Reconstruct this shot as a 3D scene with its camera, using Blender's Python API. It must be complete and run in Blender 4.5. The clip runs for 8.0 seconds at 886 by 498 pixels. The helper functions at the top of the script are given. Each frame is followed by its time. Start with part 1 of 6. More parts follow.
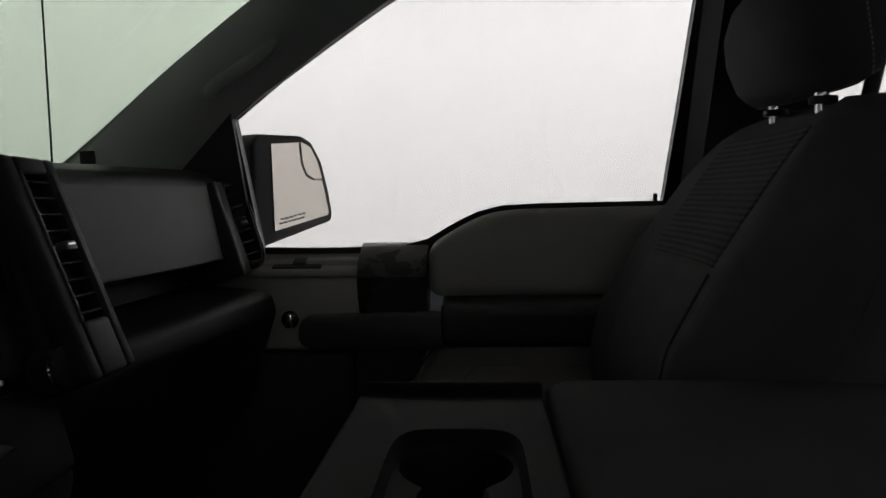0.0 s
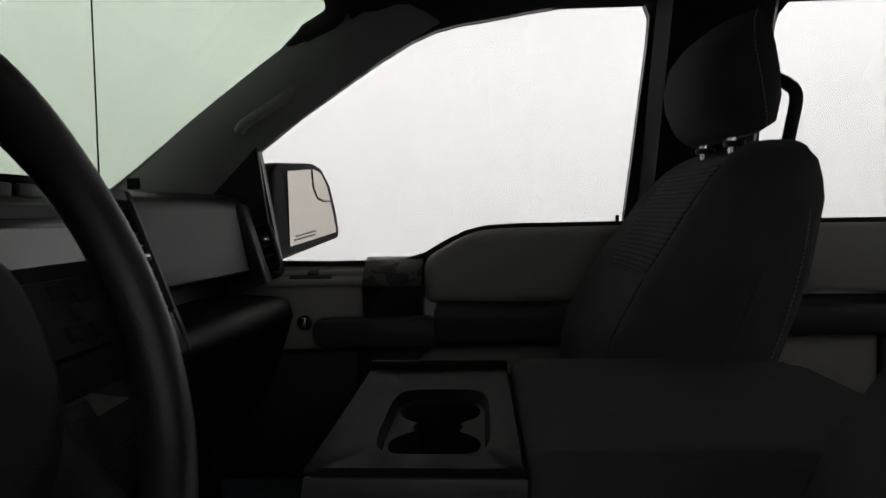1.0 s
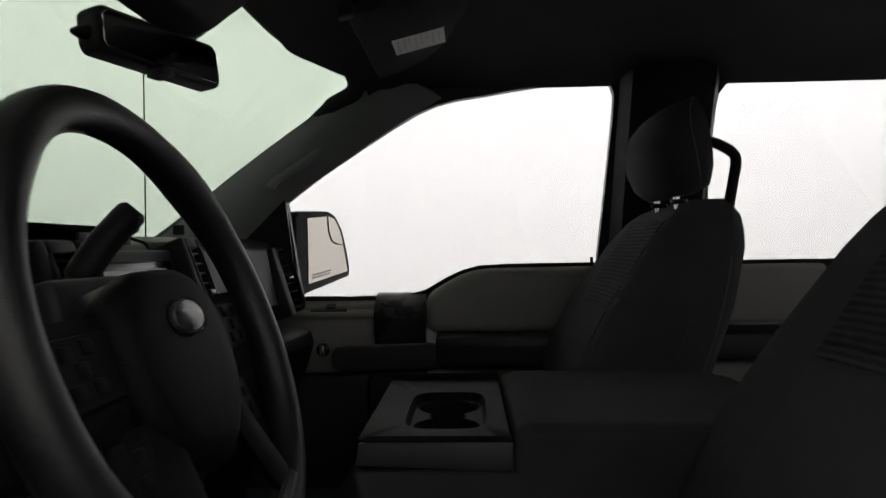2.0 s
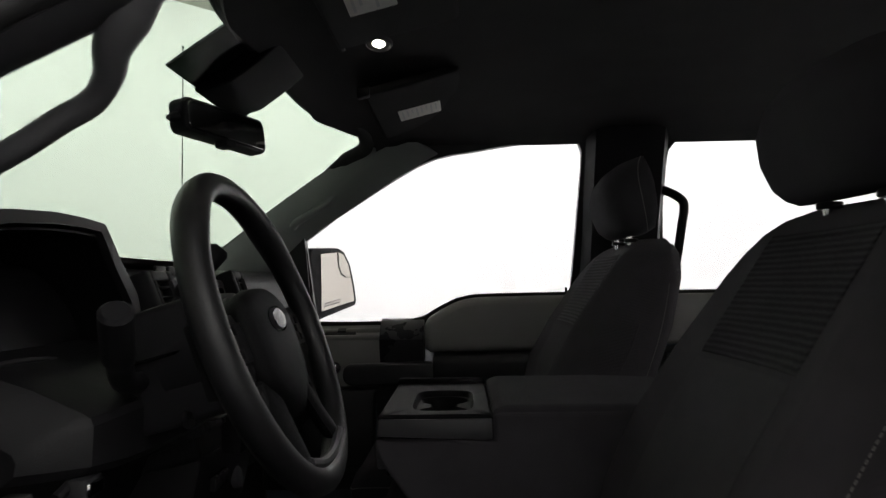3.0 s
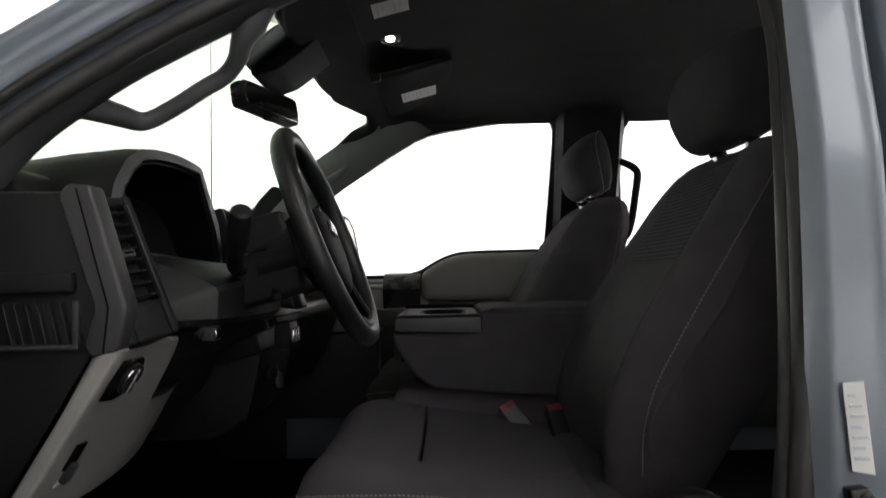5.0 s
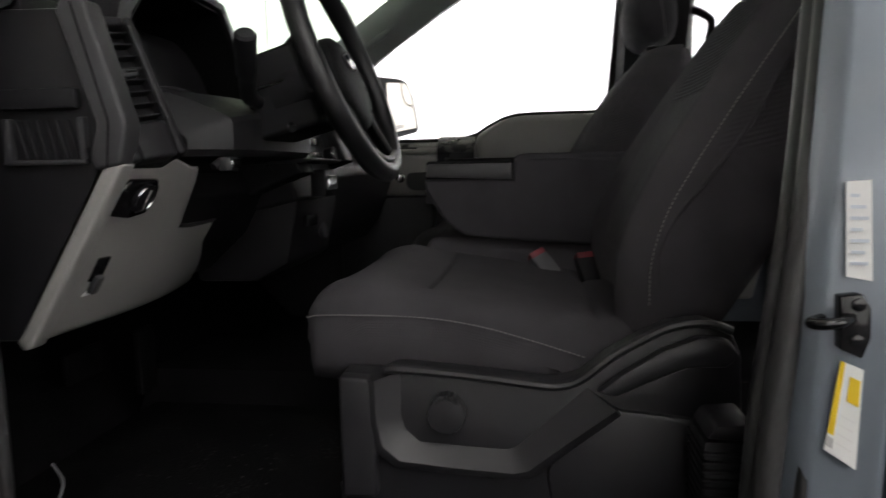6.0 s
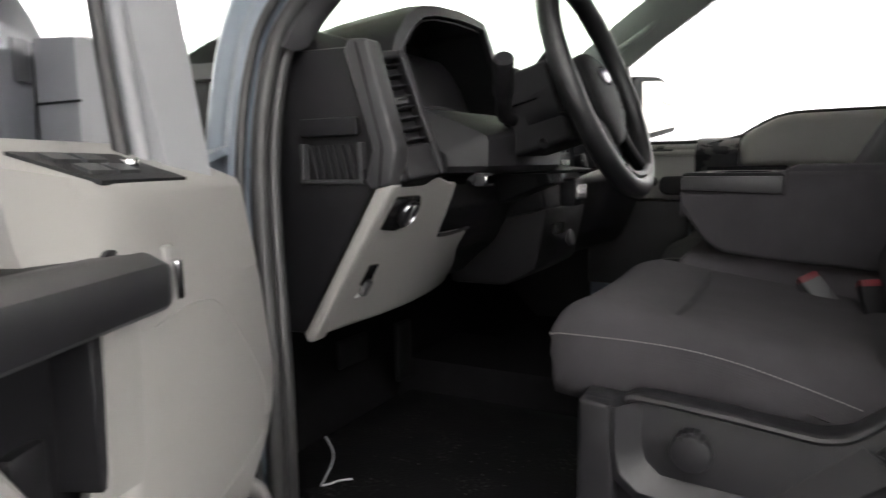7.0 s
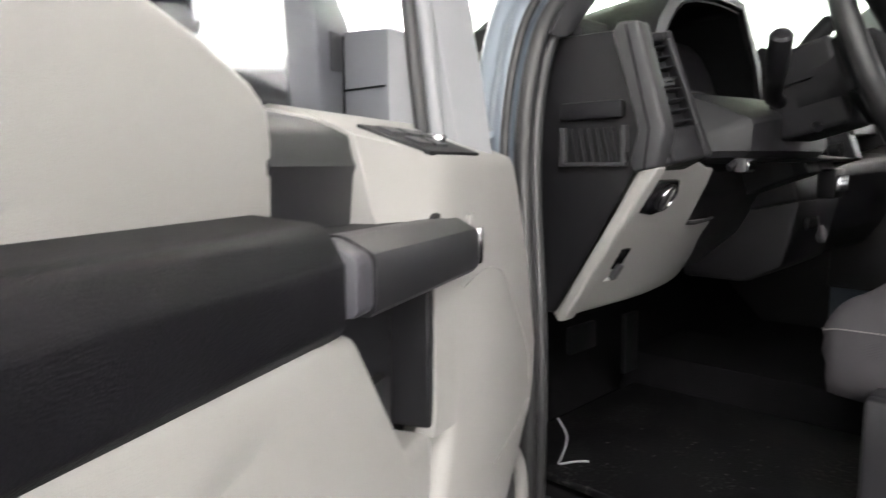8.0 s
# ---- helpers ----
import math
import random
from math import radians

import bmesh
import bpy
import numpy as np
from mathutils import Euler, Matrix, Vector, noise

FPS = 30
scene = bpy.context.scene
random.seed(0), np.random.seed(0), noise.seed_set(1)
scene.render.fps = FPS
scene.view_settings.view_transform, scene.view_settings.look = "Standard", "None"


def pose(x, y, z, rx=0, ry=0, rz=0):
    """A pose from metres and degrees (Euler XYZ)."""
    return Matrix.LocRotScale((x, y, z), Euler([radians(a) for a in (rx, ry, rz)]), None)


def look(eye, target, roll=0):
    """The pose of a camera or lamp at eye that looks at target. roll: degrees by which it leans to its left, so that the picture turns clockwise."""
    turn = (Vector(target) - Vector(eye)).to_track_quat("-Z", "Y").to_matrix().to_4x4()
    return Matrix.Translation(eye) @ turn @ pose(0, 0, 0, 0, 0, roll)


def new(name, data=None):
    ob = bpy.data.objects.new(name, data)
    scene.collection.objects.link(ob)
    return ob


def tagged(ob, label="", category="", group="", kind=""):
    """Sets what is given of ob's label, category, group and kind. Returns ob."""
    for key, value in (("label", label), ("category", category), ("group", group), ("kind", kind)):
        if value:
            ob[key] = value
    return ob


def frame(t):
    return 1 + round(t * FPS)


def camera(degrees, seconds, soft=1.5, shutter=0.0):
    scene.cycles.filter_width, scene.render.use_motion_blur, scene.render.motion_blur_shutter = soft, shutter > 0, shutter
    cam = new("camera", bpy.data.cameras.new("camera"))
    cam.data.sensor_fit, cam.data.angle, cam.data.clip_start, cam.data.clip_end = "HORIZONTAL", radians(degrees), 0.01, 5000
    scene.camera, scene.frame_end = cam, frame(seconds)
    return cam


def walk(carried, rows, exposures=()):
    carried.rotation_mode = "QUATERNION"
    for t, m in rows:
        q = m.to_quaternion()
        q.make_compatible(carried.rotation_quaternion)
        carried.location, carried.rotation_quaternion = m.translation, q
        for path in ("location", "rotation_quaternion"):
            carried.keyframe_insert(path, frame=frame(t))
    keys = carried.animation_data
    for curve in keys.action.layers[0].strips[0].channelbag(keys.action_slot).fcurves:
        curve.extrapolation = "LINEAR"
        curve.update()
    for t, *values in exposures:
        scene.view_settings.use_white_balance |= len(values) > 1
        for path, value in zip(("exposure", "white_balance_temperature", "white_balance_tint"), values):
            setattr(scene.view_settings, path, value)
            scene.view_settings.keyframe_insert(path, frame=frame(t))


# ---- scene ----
cam = camera(66.7, 8.0, soft=1.3, shutter=0.4)
PATH = [
    (0, (0.149, -0.482, 1.382), (0.032, 1.509, 1.222), -1.0),
    (0.5, (0.162, -0.594, 1.385), (0.051, 1.397, 1.236), -0.9),
    (1, (0.17, -0.69, 1.392), (0.062, 1.304, 1.28), -0.9),
    (1.5, (0.159, -0.802, 1.404), (0.056, 1.195, 1.351), -1.1),
    (2.8, (0.163, -1.162, 1.402), (0.127, 0.836, 1.483), -0.2),
    (3, (0.164, -1.217, 1.393), (0.106, 0.78, 1.497), -0.9),
    (3.5, (0.111, -1.342, 1.38), (0.047, 0.652, 1.515), -0.9),
    (4, (0.103, -1.482, 1.357), (0.063, 0.512, 1.505), -0.9),
    (4.2, (0.114, -1.514, 1.348), (0.081, 0.481, 1.491), -1.0),
    (5.3, (0.164, -1.566, 1.233), (0.157, 0.434, 1.244), -1.2),
    (5.5, (0.194, -1.556, 1.21), (0.171, 0.443, 1.143), -1.1),
    (6, (0.25, -1.534, 1.18), (-0.024, 0.433, 0.945), -1.0),
    (6.5, (0.274, -1.528, 1.184), (-0.392, 0.339, 0.921), -0.9),
    (7, (0.251, -1.538, 1.22), (-0.704, 0.201, 0.97), -0.9),
    (7.5, (0.212, -1.577, 1.223), (-0.99, 0.002, 0.974), -0.6),
    (8, (0.183, -1.621, 1.198), (-1.208, -0.205, 0.951), -0.5),
]
LIGHT = 410.0
KEY = 72.0
SIDE = 0.22
SOUTH = 0.65
EXPOSURES = [(0, -1.40), (1.5, -1.22), (3.0, -0.85), (3.5, -0.62), (4.0, -0.42), (5.5, 0.05), (6.0, 0.12), (6.5, 0.2), (7.0, 1.08), (7.5, 1.35), (8.0, 1.62)]
walk(cam, [(t, look(eye, target, roll)) for t, eye, target, roll in PATH], EXPOSURES)

# ---- world and studio lights ----
world = bpy.data.worlds.new("studio_air")
scene.world = world
world.use_nodes = True
world.node_tree.nodes["Background"].inputs[0].default_value = (0.9, 0.95, 1.0, 1)
world.node_tree.nodes["Background"].inputs[1].default_value = 0.02


def softbox(name, loc, rot, sx, sy, power):
    d = bpy.data.lights.new(name, "AREA")
    d.shape, d.size, d.size_y, d.energy, d.color = "RECTANGLE", sx, sy, power, (1.0, 0.97, 0.965)
    o = new(name, d)
    o.matrix_basis = pose(*loc, *rot)
    return o


# ---- materials ----
def material(name, color, rough=0.5, metal=0.0, grain=0.0, grain_scale=900.0, blotch=0.12, blotch_scale=9.0, spec=0.5, coat=0.0):
    m = bpy.data.materials.new(name)
    m.use_nodes = True
    nt = m.node_tree
    b = nt.nodes["Principled BSDF"]
    b.inputs["Roughness"].default_value = rough
    b.inputs["Metallic"].default_value = metal
    b.inputs["Specular IOR Level"].default_value = spec
    b.inputs["Coat Weight"].default_value = coat
    tc = nt.nodes.new("ShaderNodeTexCoord")
    n = nt.nodes.new("ShaderNodeTexNoise")
    n.inputs["Scale"].default_value = blotch_scale
    n.inputs["Detail"].default_value = 6
    nt.links.new(tc.outputs["Object"], n.inputs["Vector"])
    mix = nt.nodes.new("ShaderNodeMix")
    mix.data_type = "RGBA"
    mix.inputs["A"].default_value = (*[c * (1 - blotch) for c in color], 1)
    mix.inputs["B"].default_value = (*[min(1, c * (1 + blotch)) for c in color], 1)
    nt.links.new(n.outputs["Fac"], mix.inputs["Factor"])
    nt.links.new(mix.outputs["Result"], b.inputs["Base Color"])
    r = nt.nodes.new("ShaderNodeMapRange")
    r.inputs["To Min"].default_value = max(0.02, rough - 0.08)
    r.inputs["To Max"].default_value = min(1, rough + 0.08)
    nt.links.new(n.outputs["Fac"], r.inputs["Value"])
    nt.links.new(r.outputs["Result"], b.inputs["Roughness"])
    if grain > 0:
        v = nt.nodes.new("ShaderNodeTexVoronoi")
        v.inputs["Scale"].default_value = grain_scale
        nt.links.new(tc.outputs["Object"], v.inputs["Vector"])
        bp = nt.nodes.new("ShaderNodeBump")
        bp.inputs["Strength"].default_value = grain
        bp.inputs["Distance"].default_value = 0.0006
        nt.links.new(v.outputs["Distance"], bp.inputs["Height"])
        nt.links.new(bp.outputs["Normal"], b.inputs["Normal"])
    return m


def weave(name, color, scale, rib=0.0, strength=0.5):
    """Woven cloth: fine thread bumps, with broad ribs across where rib is set."""
    m = material(name, color, 0.92, blotch=0.25, blotch_scale=14, spec=0.1)
    nt = m.node_tree
    b = nt.nodes["Principled BSDF"]
    b.inputs["Sheen Weight"].default_value = 0.03
    b.inputs["Sheen Roughness"].default_value = 0.5
    tc = [n for n in nt.nodes if n.bl_idname == "ShaderNodeTexCoord"][0]
    heights = []
    for axis, s in (("X", scale), ("Y", scale), ("Z", rib)):
        if s <= 0:
            continue
        w = nt.nodes.new("ShaderNodeTexWave")
        w.bands_direction = axis
        w.inputs["Scale"].default_value = s
        w.inputs["Distortion"].default_value = 1.2
        w.inputs["Detail"].default_value = 2
        w.inputs["Detail Scale"].default_value = 3
        nt.links.new(tc.outputs["Object"], w.inputs["Vector"])
        heights.append(w)
    if rib:
        ribs = heights.pop()
        ribs.inputs["Distortion"].default_value = 1.6
        k = nt.nodes.new("ShaderNodeMath")
        k.operation = "MULTIPLY"
        k.inputs[1].default_value = 2.0
        nt.links.new(ribs.outputs["Fac"], k.inputs[0])
        # rib grooves darkened in the base colour too, for the shade in them
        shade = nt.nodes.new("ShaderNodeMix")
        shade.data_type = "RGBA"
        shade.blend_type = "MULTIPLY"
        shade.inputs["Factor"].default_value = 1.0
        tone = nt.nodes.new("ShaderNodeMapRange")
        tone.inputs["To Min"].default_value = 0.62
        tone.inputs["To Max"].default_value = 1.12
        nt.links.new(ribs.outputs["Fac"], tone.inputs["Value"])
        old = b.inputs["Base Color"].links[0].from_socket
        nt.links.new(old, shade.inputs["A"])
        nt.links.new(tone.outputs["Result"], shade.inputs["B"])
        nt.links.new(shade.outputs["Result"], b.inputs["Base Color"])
    add = k.outputs[0] if rib else heights.pop(0).outputs["Fac"]
    for w in heights:
        a = nt.nodes.new("ShaderNodeMath")
        a.operation = "ADD"
        nt.links.new(add, a.inputs[0])
        nt.links.new(w.outputs["Fac"], a.inputs[1])
        add = a.outputs[0]
    bp = nt.nodes.new("ShaderNodeBump")
    bp.inputs["Strength"].default_value = strength
    bp.inputs["Distance"].default_value = 0.0012
    nt.links.new(add, bp.inputs["Height"])
    nt.links.new(bp.outputs["Normal"], b.inputs["Normal"])
    return m


def pane_material(name, tint, gloss=0.06):
    """Thin glass: light goes straight through with a tint, and a little is mirrored."""
    m = bpy.data.materials.new(name)
    m.use_nodes = True
    nt = m.node_tree
    nt.nodes.remove(nt.nodes["Principled BSDF"])
    t = nt.nodes.new("ShaderNodeBsdfTransparent")
    t.inputs[0].default_value = (*tint, 1)
    g = nt.nodes.new("ShaderNodeBsdfGlossy")
    g.inputs["Roughness"].default_value = 0.02
    mix = nt.nodes.new("ShaderNodeMixShader")
    mix.inputs[0].default_value = gloss
    nt.links.new(t.outputs[0], mix.inputs[1])
    nt.links.new(g.outputs[0], mix.inputs[2])
    nt.links.new(mix.outputs[0], nt.nodes["Material Output"].inputs[0])
    return m


def glow(name, color, strength):
    m = material(name, color, 0.4)
    b = m.node_tree.nodes["Principled BSDF"]
    b.inputs["Emission Color"].default_value = (*color, 1)
    b.inputs["Emission Strength"].default_value = strength
    return m


M_WALL = material("white_studio_paint", (0.80, 0.80, 0.79), 0.85, blotch=0.015, blotch_scale=0.6, spec=0.2)
M_CEIL = material("studio_ceiling_paint", (0.45, 0.435, 0.40), 0.9, blotch=0.03, blotch_scale=0.8, spec=0.2)
M_FLOOR = material("dark_studio_floor", (0.014, 0.014, 0.015), 0.8, blotch=0.12, blotch_scale=1.5, spec=0.02)
M_COVE = material("pale_floor_paint", (0.72, 0.72, 0.71), 0.7, blotch=0.03, blotch_scale=1.0, spec=0.2)
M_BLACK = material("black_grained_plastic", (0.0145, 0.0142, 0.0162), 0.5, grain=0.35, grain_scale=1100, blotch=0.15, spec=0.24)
M_DASH = material("charcoal_dash_skin", (0.0150, 0.0147, 0.0164), 0.44, grain=0.4, grain_scale=800, blotch=0.2, spec=0.34)
# darker copy of the dash skin, for shade at the driver's end
M_END = material("shaded_dash_end_skin", (0.0115, 0.0112, 0.0128), 0.42, grain=0.4, grain_scale=800, blotch=0.25, blotch_scale=9, spec=0.34)
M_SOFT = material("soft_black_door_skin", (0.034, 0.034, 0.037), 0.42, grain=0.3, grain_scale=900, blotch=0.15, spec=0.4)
M_BRIDGE = material("smooth_black_bridge", (0.030, 0.030, 0.033), 0.28, blotch=0.1, spec=0.5)
M_CUP = material("worn_black_cup_tray", (0.0105, 0.0103, 0.0115), 0.65, grain=0.5, grain_scale=1000, blotch=0.2, spec=0.11)
M_CAP = material("lavender_grey_cap", (0.058, 0.057, 0.067), 0.4, grain=0.15, grain_scale=900, blotch=0.06)
M_GLOSS = material("gloss_black_plastic", (0.012, 0.012, 0.013), 0.18, blotch=0.1)
M_SATIN = material("satin_grey_plastic", (0.040, 0.040, 0.043), 0.45, grain=0.2, grain_scale=1200, blotch=0.1)
M_PANEL = material("smooth_dash_panel", (0.028, 0.028, 0.030), 0.45, grain=0.3, grain_scale=1100, blotch=0.2, blotch_scale=14, spec=0.4)
M_STONE = material("stone_grey_trim", (0.283, 0.277, 0.267), 0.44, grain=0.3, grain_scale=900, blotch=0.05)
# passenger pillar grey, raised and greened for the windscreen light on it
M_PILLAR = material("lit_grey_pillar_trim", (0.32, 0.34, 0.33), 0.55, grain=0.3, grain_scale=1000, blotch=0.08)
M_HEAD = material("black_headliner_cloth", (0.055, 0.0535, 0.055), 0.95, grain=0.5, grain_scale=600, blotch=0.25, spec=0.15)
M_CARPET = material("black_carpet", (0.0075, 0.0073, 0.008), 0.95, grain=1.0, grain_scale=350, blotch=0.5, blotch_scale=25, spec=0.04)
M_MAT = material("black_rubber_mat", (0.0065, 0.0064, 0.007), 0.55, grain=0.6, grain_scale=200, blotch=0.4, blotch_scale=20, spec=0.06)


def dusty(m, pale):
    """Trodden-in dust: broken pale scuffs at two scales over a dark sheet."""
    nt = m.node_tree
    b = nt.nodes["Principled BSDF"]
    tc = [n for n in nt.nodes if n.bl_idname == "ShaderNodeTexCoord"][0]
    fac = None
    for scale, low, high in ((9.0, 0.50, 0.66), (120.0, 0.52, 0.70)):
        n = nt.nodes.new("ShaderNodeTexNoise")
        n.inputs["Scale"].default_value = scale
        n.inputs["Detail"].default_value = 8
        nt.links.new(tc.outputs["Object"], n.inputs["Vector"])
        r = nt.nodes.new("ShaderNodeMapRange")
        r.inputs["From Min"].default_value, r.inputs["From Max"].default_value = low, high
        nt.links.new(n.outputs["Fac"], r.inputs["Value"])
        if fac is None:
            fac = r.outputs["Result"]
        else:
            k = nt.nodes.new("ShaderNodeMath")
            k.operation = "MULTIPLY"
            nt.links.new(fac, k.inputs[0])
            nt.links.new(r.outputs["Result"], k.inputs[1])
            fac = k.outputs[0]
    mix = nt.nodes.new("ShaderNodeMix")
    mix.data_type = "RGBA"
    mix.inputs["B"].default_value = (*pale, 1)
    nt.links.new(fac, mix.inputs["Factor"])
    nt.links.new(b.inputs["Base Color"].links[0].from_socket, mix.inputs["A"])
    nt.links.new(mix.outputs["Result"], b.inputs["Base Color"])


dusty(M_MAT, (0.055, 0.054, 0.052))
M_DUST = material("pale_floor_dust", (0.042, 0.041, 0.039), 0.9, blotch=0.3, blotch_scale=90)
M_RUBBER = material("black_rubber_seal", (0.030, 0.030, 0.031), 0.42, grain=0.2, grain_scale=500, blotch=0.2)
M_PAINT = material("blue_grey_metallic_paint", (0.192, 0.224, 0.265), 0.34, metal=0.25, blotch=0.03, blotch_scale=3, coat=0.6)
M_CLOTH = weave("dark_charcoal_cloth", (0.086, 0.081, 0.089), 420, strength=0.6)
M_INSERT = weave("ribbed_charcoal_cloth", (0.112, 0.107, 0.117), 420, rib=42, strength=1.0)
M_PLAIN = weave("plain_insert_cloth", (0.096, 0.092, 0.100), 420, strength=0.6)
M_SIDE = weave("plain_charcoal_cloth", (0.066, 0.063, 0.069), 520, strength=0.5)
M_THREAD = material("pale_grey_thread", (0.23, 0.226, 0.22), 0.8)
M_CHROME = material("bright_chrome", (0.75, 0.75, 0.76), 0.12, metal=1.0, blotch=0.03)
M_STEEL = material("worn_steel", (0.38, 0.38, 0.39), 0.35, metal=1.0, blotch=0.15)
M_MID = material("mid_grey_plastic", (0.085, 0.085, 0.09), 0.45, grain=0.2, grain_scale=1200, blotch=0.08)
M_PALE = material("pale_grey_plastic", (0.25, 0.255, 0.27), 0.45, grain=0.15, grain_scale=900, blotch=0.06)
M_LABEL = material("white_paper_label", (0.72, 0.73, 0.72), 0.6, blotch=0.03)
M_YELLOW = material("yellow_label_ink", (0.75, 0.52, 0.02), 0.5, blotch=0.04)
M_INK = material("grey_label_ink", (0.42, 0.42, 0.43), 0.6)
M_PALER = material("faint_label_print", (0.66, 0.665, 0.66), 0.6)
M_PRINT = material("blue_label_print", (0.50, 0.55, 0.61), 0.6)
M_GREYLABEL = material("grey_visor_label", (0.80, 0.79, 0.76), 0.6, blotch=0.1, blotch_scale=60)
M_RED = material("red_release_button", (0.17, 0.018, 0.026), 0.45)
M_FRIT = material("dotted_black_frit", (0.035, 0.037, 0.036), 0.35, grain=0.6, grain_scale=420, blotch=0.1)
M_SCREEN = material("dark_glass_screen", (0.05, 0.05, 0.055), 0.08, blotch=0.05)
M_MIRROR = material("mirror_glass", (0.86, 0.87, 0.86), 0.015, metal=1.0, blotch=0.01)
M_BADGE = material("dark_badge_enamel", (0.008, 0.010, 0.016), 0.16, blotch=0.05, spec=0.25)
M_RIM = material("worn_rim_leather", (0.0100, 0.0100, 0.0110), 0.38, grain=0.3, grain_scale=1300, blotch=0.25, spec=0.5)
M_TRIM = material("black_valance_plastic", (0.019, 0.0187, 0.0215), 0.36, grain=0.3, grain_scale=1000, blotch=0.15, spec=0.55)
# also colours in the deep shade inside the instrument hood
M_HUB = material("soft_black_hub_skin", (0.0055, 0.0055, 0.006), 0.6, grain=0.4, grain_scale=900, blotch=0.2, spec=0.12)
M_ARM = material("dark_armrest_skin", (0.0080, 0.0075, 0.0092), 0.5, grain=0.35, grain_scale=700, blotch=0.2, spec=0.14)
M_SIDEMIR = material("side_mirror_glass", (0.66, 0.62, 0.57), 0.02, metal=1.0, blotch=0.02)
M_GLASS = pane_material("clear_side_glass", (0.785, 0.79, 0.80), 0.04)
M_WIND = pane_material("green_tinted_windshield", (0.60, 0.655, 0.605), 0.03)
M_DOME = glow("dome_lamp_glass", (1.0, 0.93, 0.8), 18)


# ---- mesh tools ----
def cr(pts, n=6, closed=False):
    """Points along a smooth curve through pts, n to each span."""
    P = [Vector(p) for p in pts]
    L = len(P)
    out = []
    for i in range(L if closed else L - 1):
        if closed:
            a, b, c, d = P[(i - 1) % L], P[i], P[(i + 1) % L], P[(i + 2) % L]
        else:
            a, b, c, d = P[max(i - 1, 0)], P[i], P[i + 1], P[min(i + 2, L - 1)]
        for k in range(n):
            u = k / n
            out.append(0.5 * ((2 * b) + (c - a) * u + (2 * a - 5 * b + 4 * c - d) * u * u + (3 * b - a - 3 * c + d) * u ** 3))
    if not closed:
        out.append(P[-1])
    return out


def lerp_table(table, v):
    """Linear look-up in rows of (key, value, ...)."""
    if v <= table[0][0]:
        return table[0][1:]
    for a, b in zip(table, table[1:]):
        if v <= b[0]:
            u = (v - a[0]) / (b[0] - a[0])
            return tuple(p + (q - p) * u for p, q in zip(a[1:], b[1:]))
    return table[-1][1:]


def box(x0, x1, y0, y1, z0, z1, bev=0.006, seg=2, m=None):
    bm = bmesh.new()
    bmesh.ops.create_cube(bm, size=1)
    for v in bm.verts:
        v.co = Vector(((x0 + x1) / 2 + v.co.x * (x1 - x0), (y0 + y1) / 2 + v.co.y * (y1 - y0), (z0 + z1) / 2 + v.co.z * (z1 - z0)))
    if bev:
        bev = min(bev, 0.45 * min(abs(x1 - x0), abs(y1 - y0), abs(z1 - z0)))
        bmesh.ops.bevel(bm, geom=bm.edges[:], offset=bev, segments=seg, affect="EDGES", profile=0.5)
    if m:
        bm.transform(m)
    return bm


def prism(poly, axis, a, b, bev=0.005, seg=2, m=None):
    """A polygon drawn in the two other axes (in x, y, z order) and drawn out along axis from a to b."""
    bm = bmesh.new()

    def at(p, d):
        return {"x": (d, p[0], p[1]), "y": (p[0], d, p[1]), "z": (p[0], p[1], d)}[axis]
    lo = [bm.verts.new(at(p, a)) for p in poly]
    hi = [bm.verts.new(at(p, b)) for p in poly]
    n = len(poly)
    bm.faces.new(lo)
    bm.faces.new(list(reversed(hi)))
    for i in range(n):
        bm.faces.new((lo[i], hi[i], hi[(i + 1) % n], lo[(i + 1) % n]))
    bmesh.ops.recalc_face_normals(bm, faces=bm.faces[:])
    if bev:
        bmesh.ops.bevel(bm, geom=bm.edges[:], offset=bev, segments=seg, affect="EDGES", profile=0.5, clamp_overlap=True)
    if m:
        bm.transform(m)
    return bm


def loft(rings, cap=True, closed=True):
    bm = bmesh.new()
    R = [[bm.verts.new(p) for p in ring] for ring in rings]
    n = len(rings[0])
    for a, b in zip(R, R[1:]):
        for i in range(n if closed else n - 1):
            j = (i + 1) % n
            bm.faces.new((a[i], a[j], b[j], b[i]))
    if cap and closed:
        bm.faces.new(list(reversed(R[0])))
        bm.faces.new(R[-1])
    bmesh.ops.recalc_face_normals(bm, faces=bm.faces[:])
    return bm


def sheet(rows, thick):
    """A skin through a grid of points, given a thickness."""
    bm = loft(rows, cap=False, closed=False)
    bmesh.ops.solidify(bm, geom=bm.faces[:], thickness=thick)
    bmesh.ops.recalc_face_normals(bm, faces=bm.faces[:])
    return bm


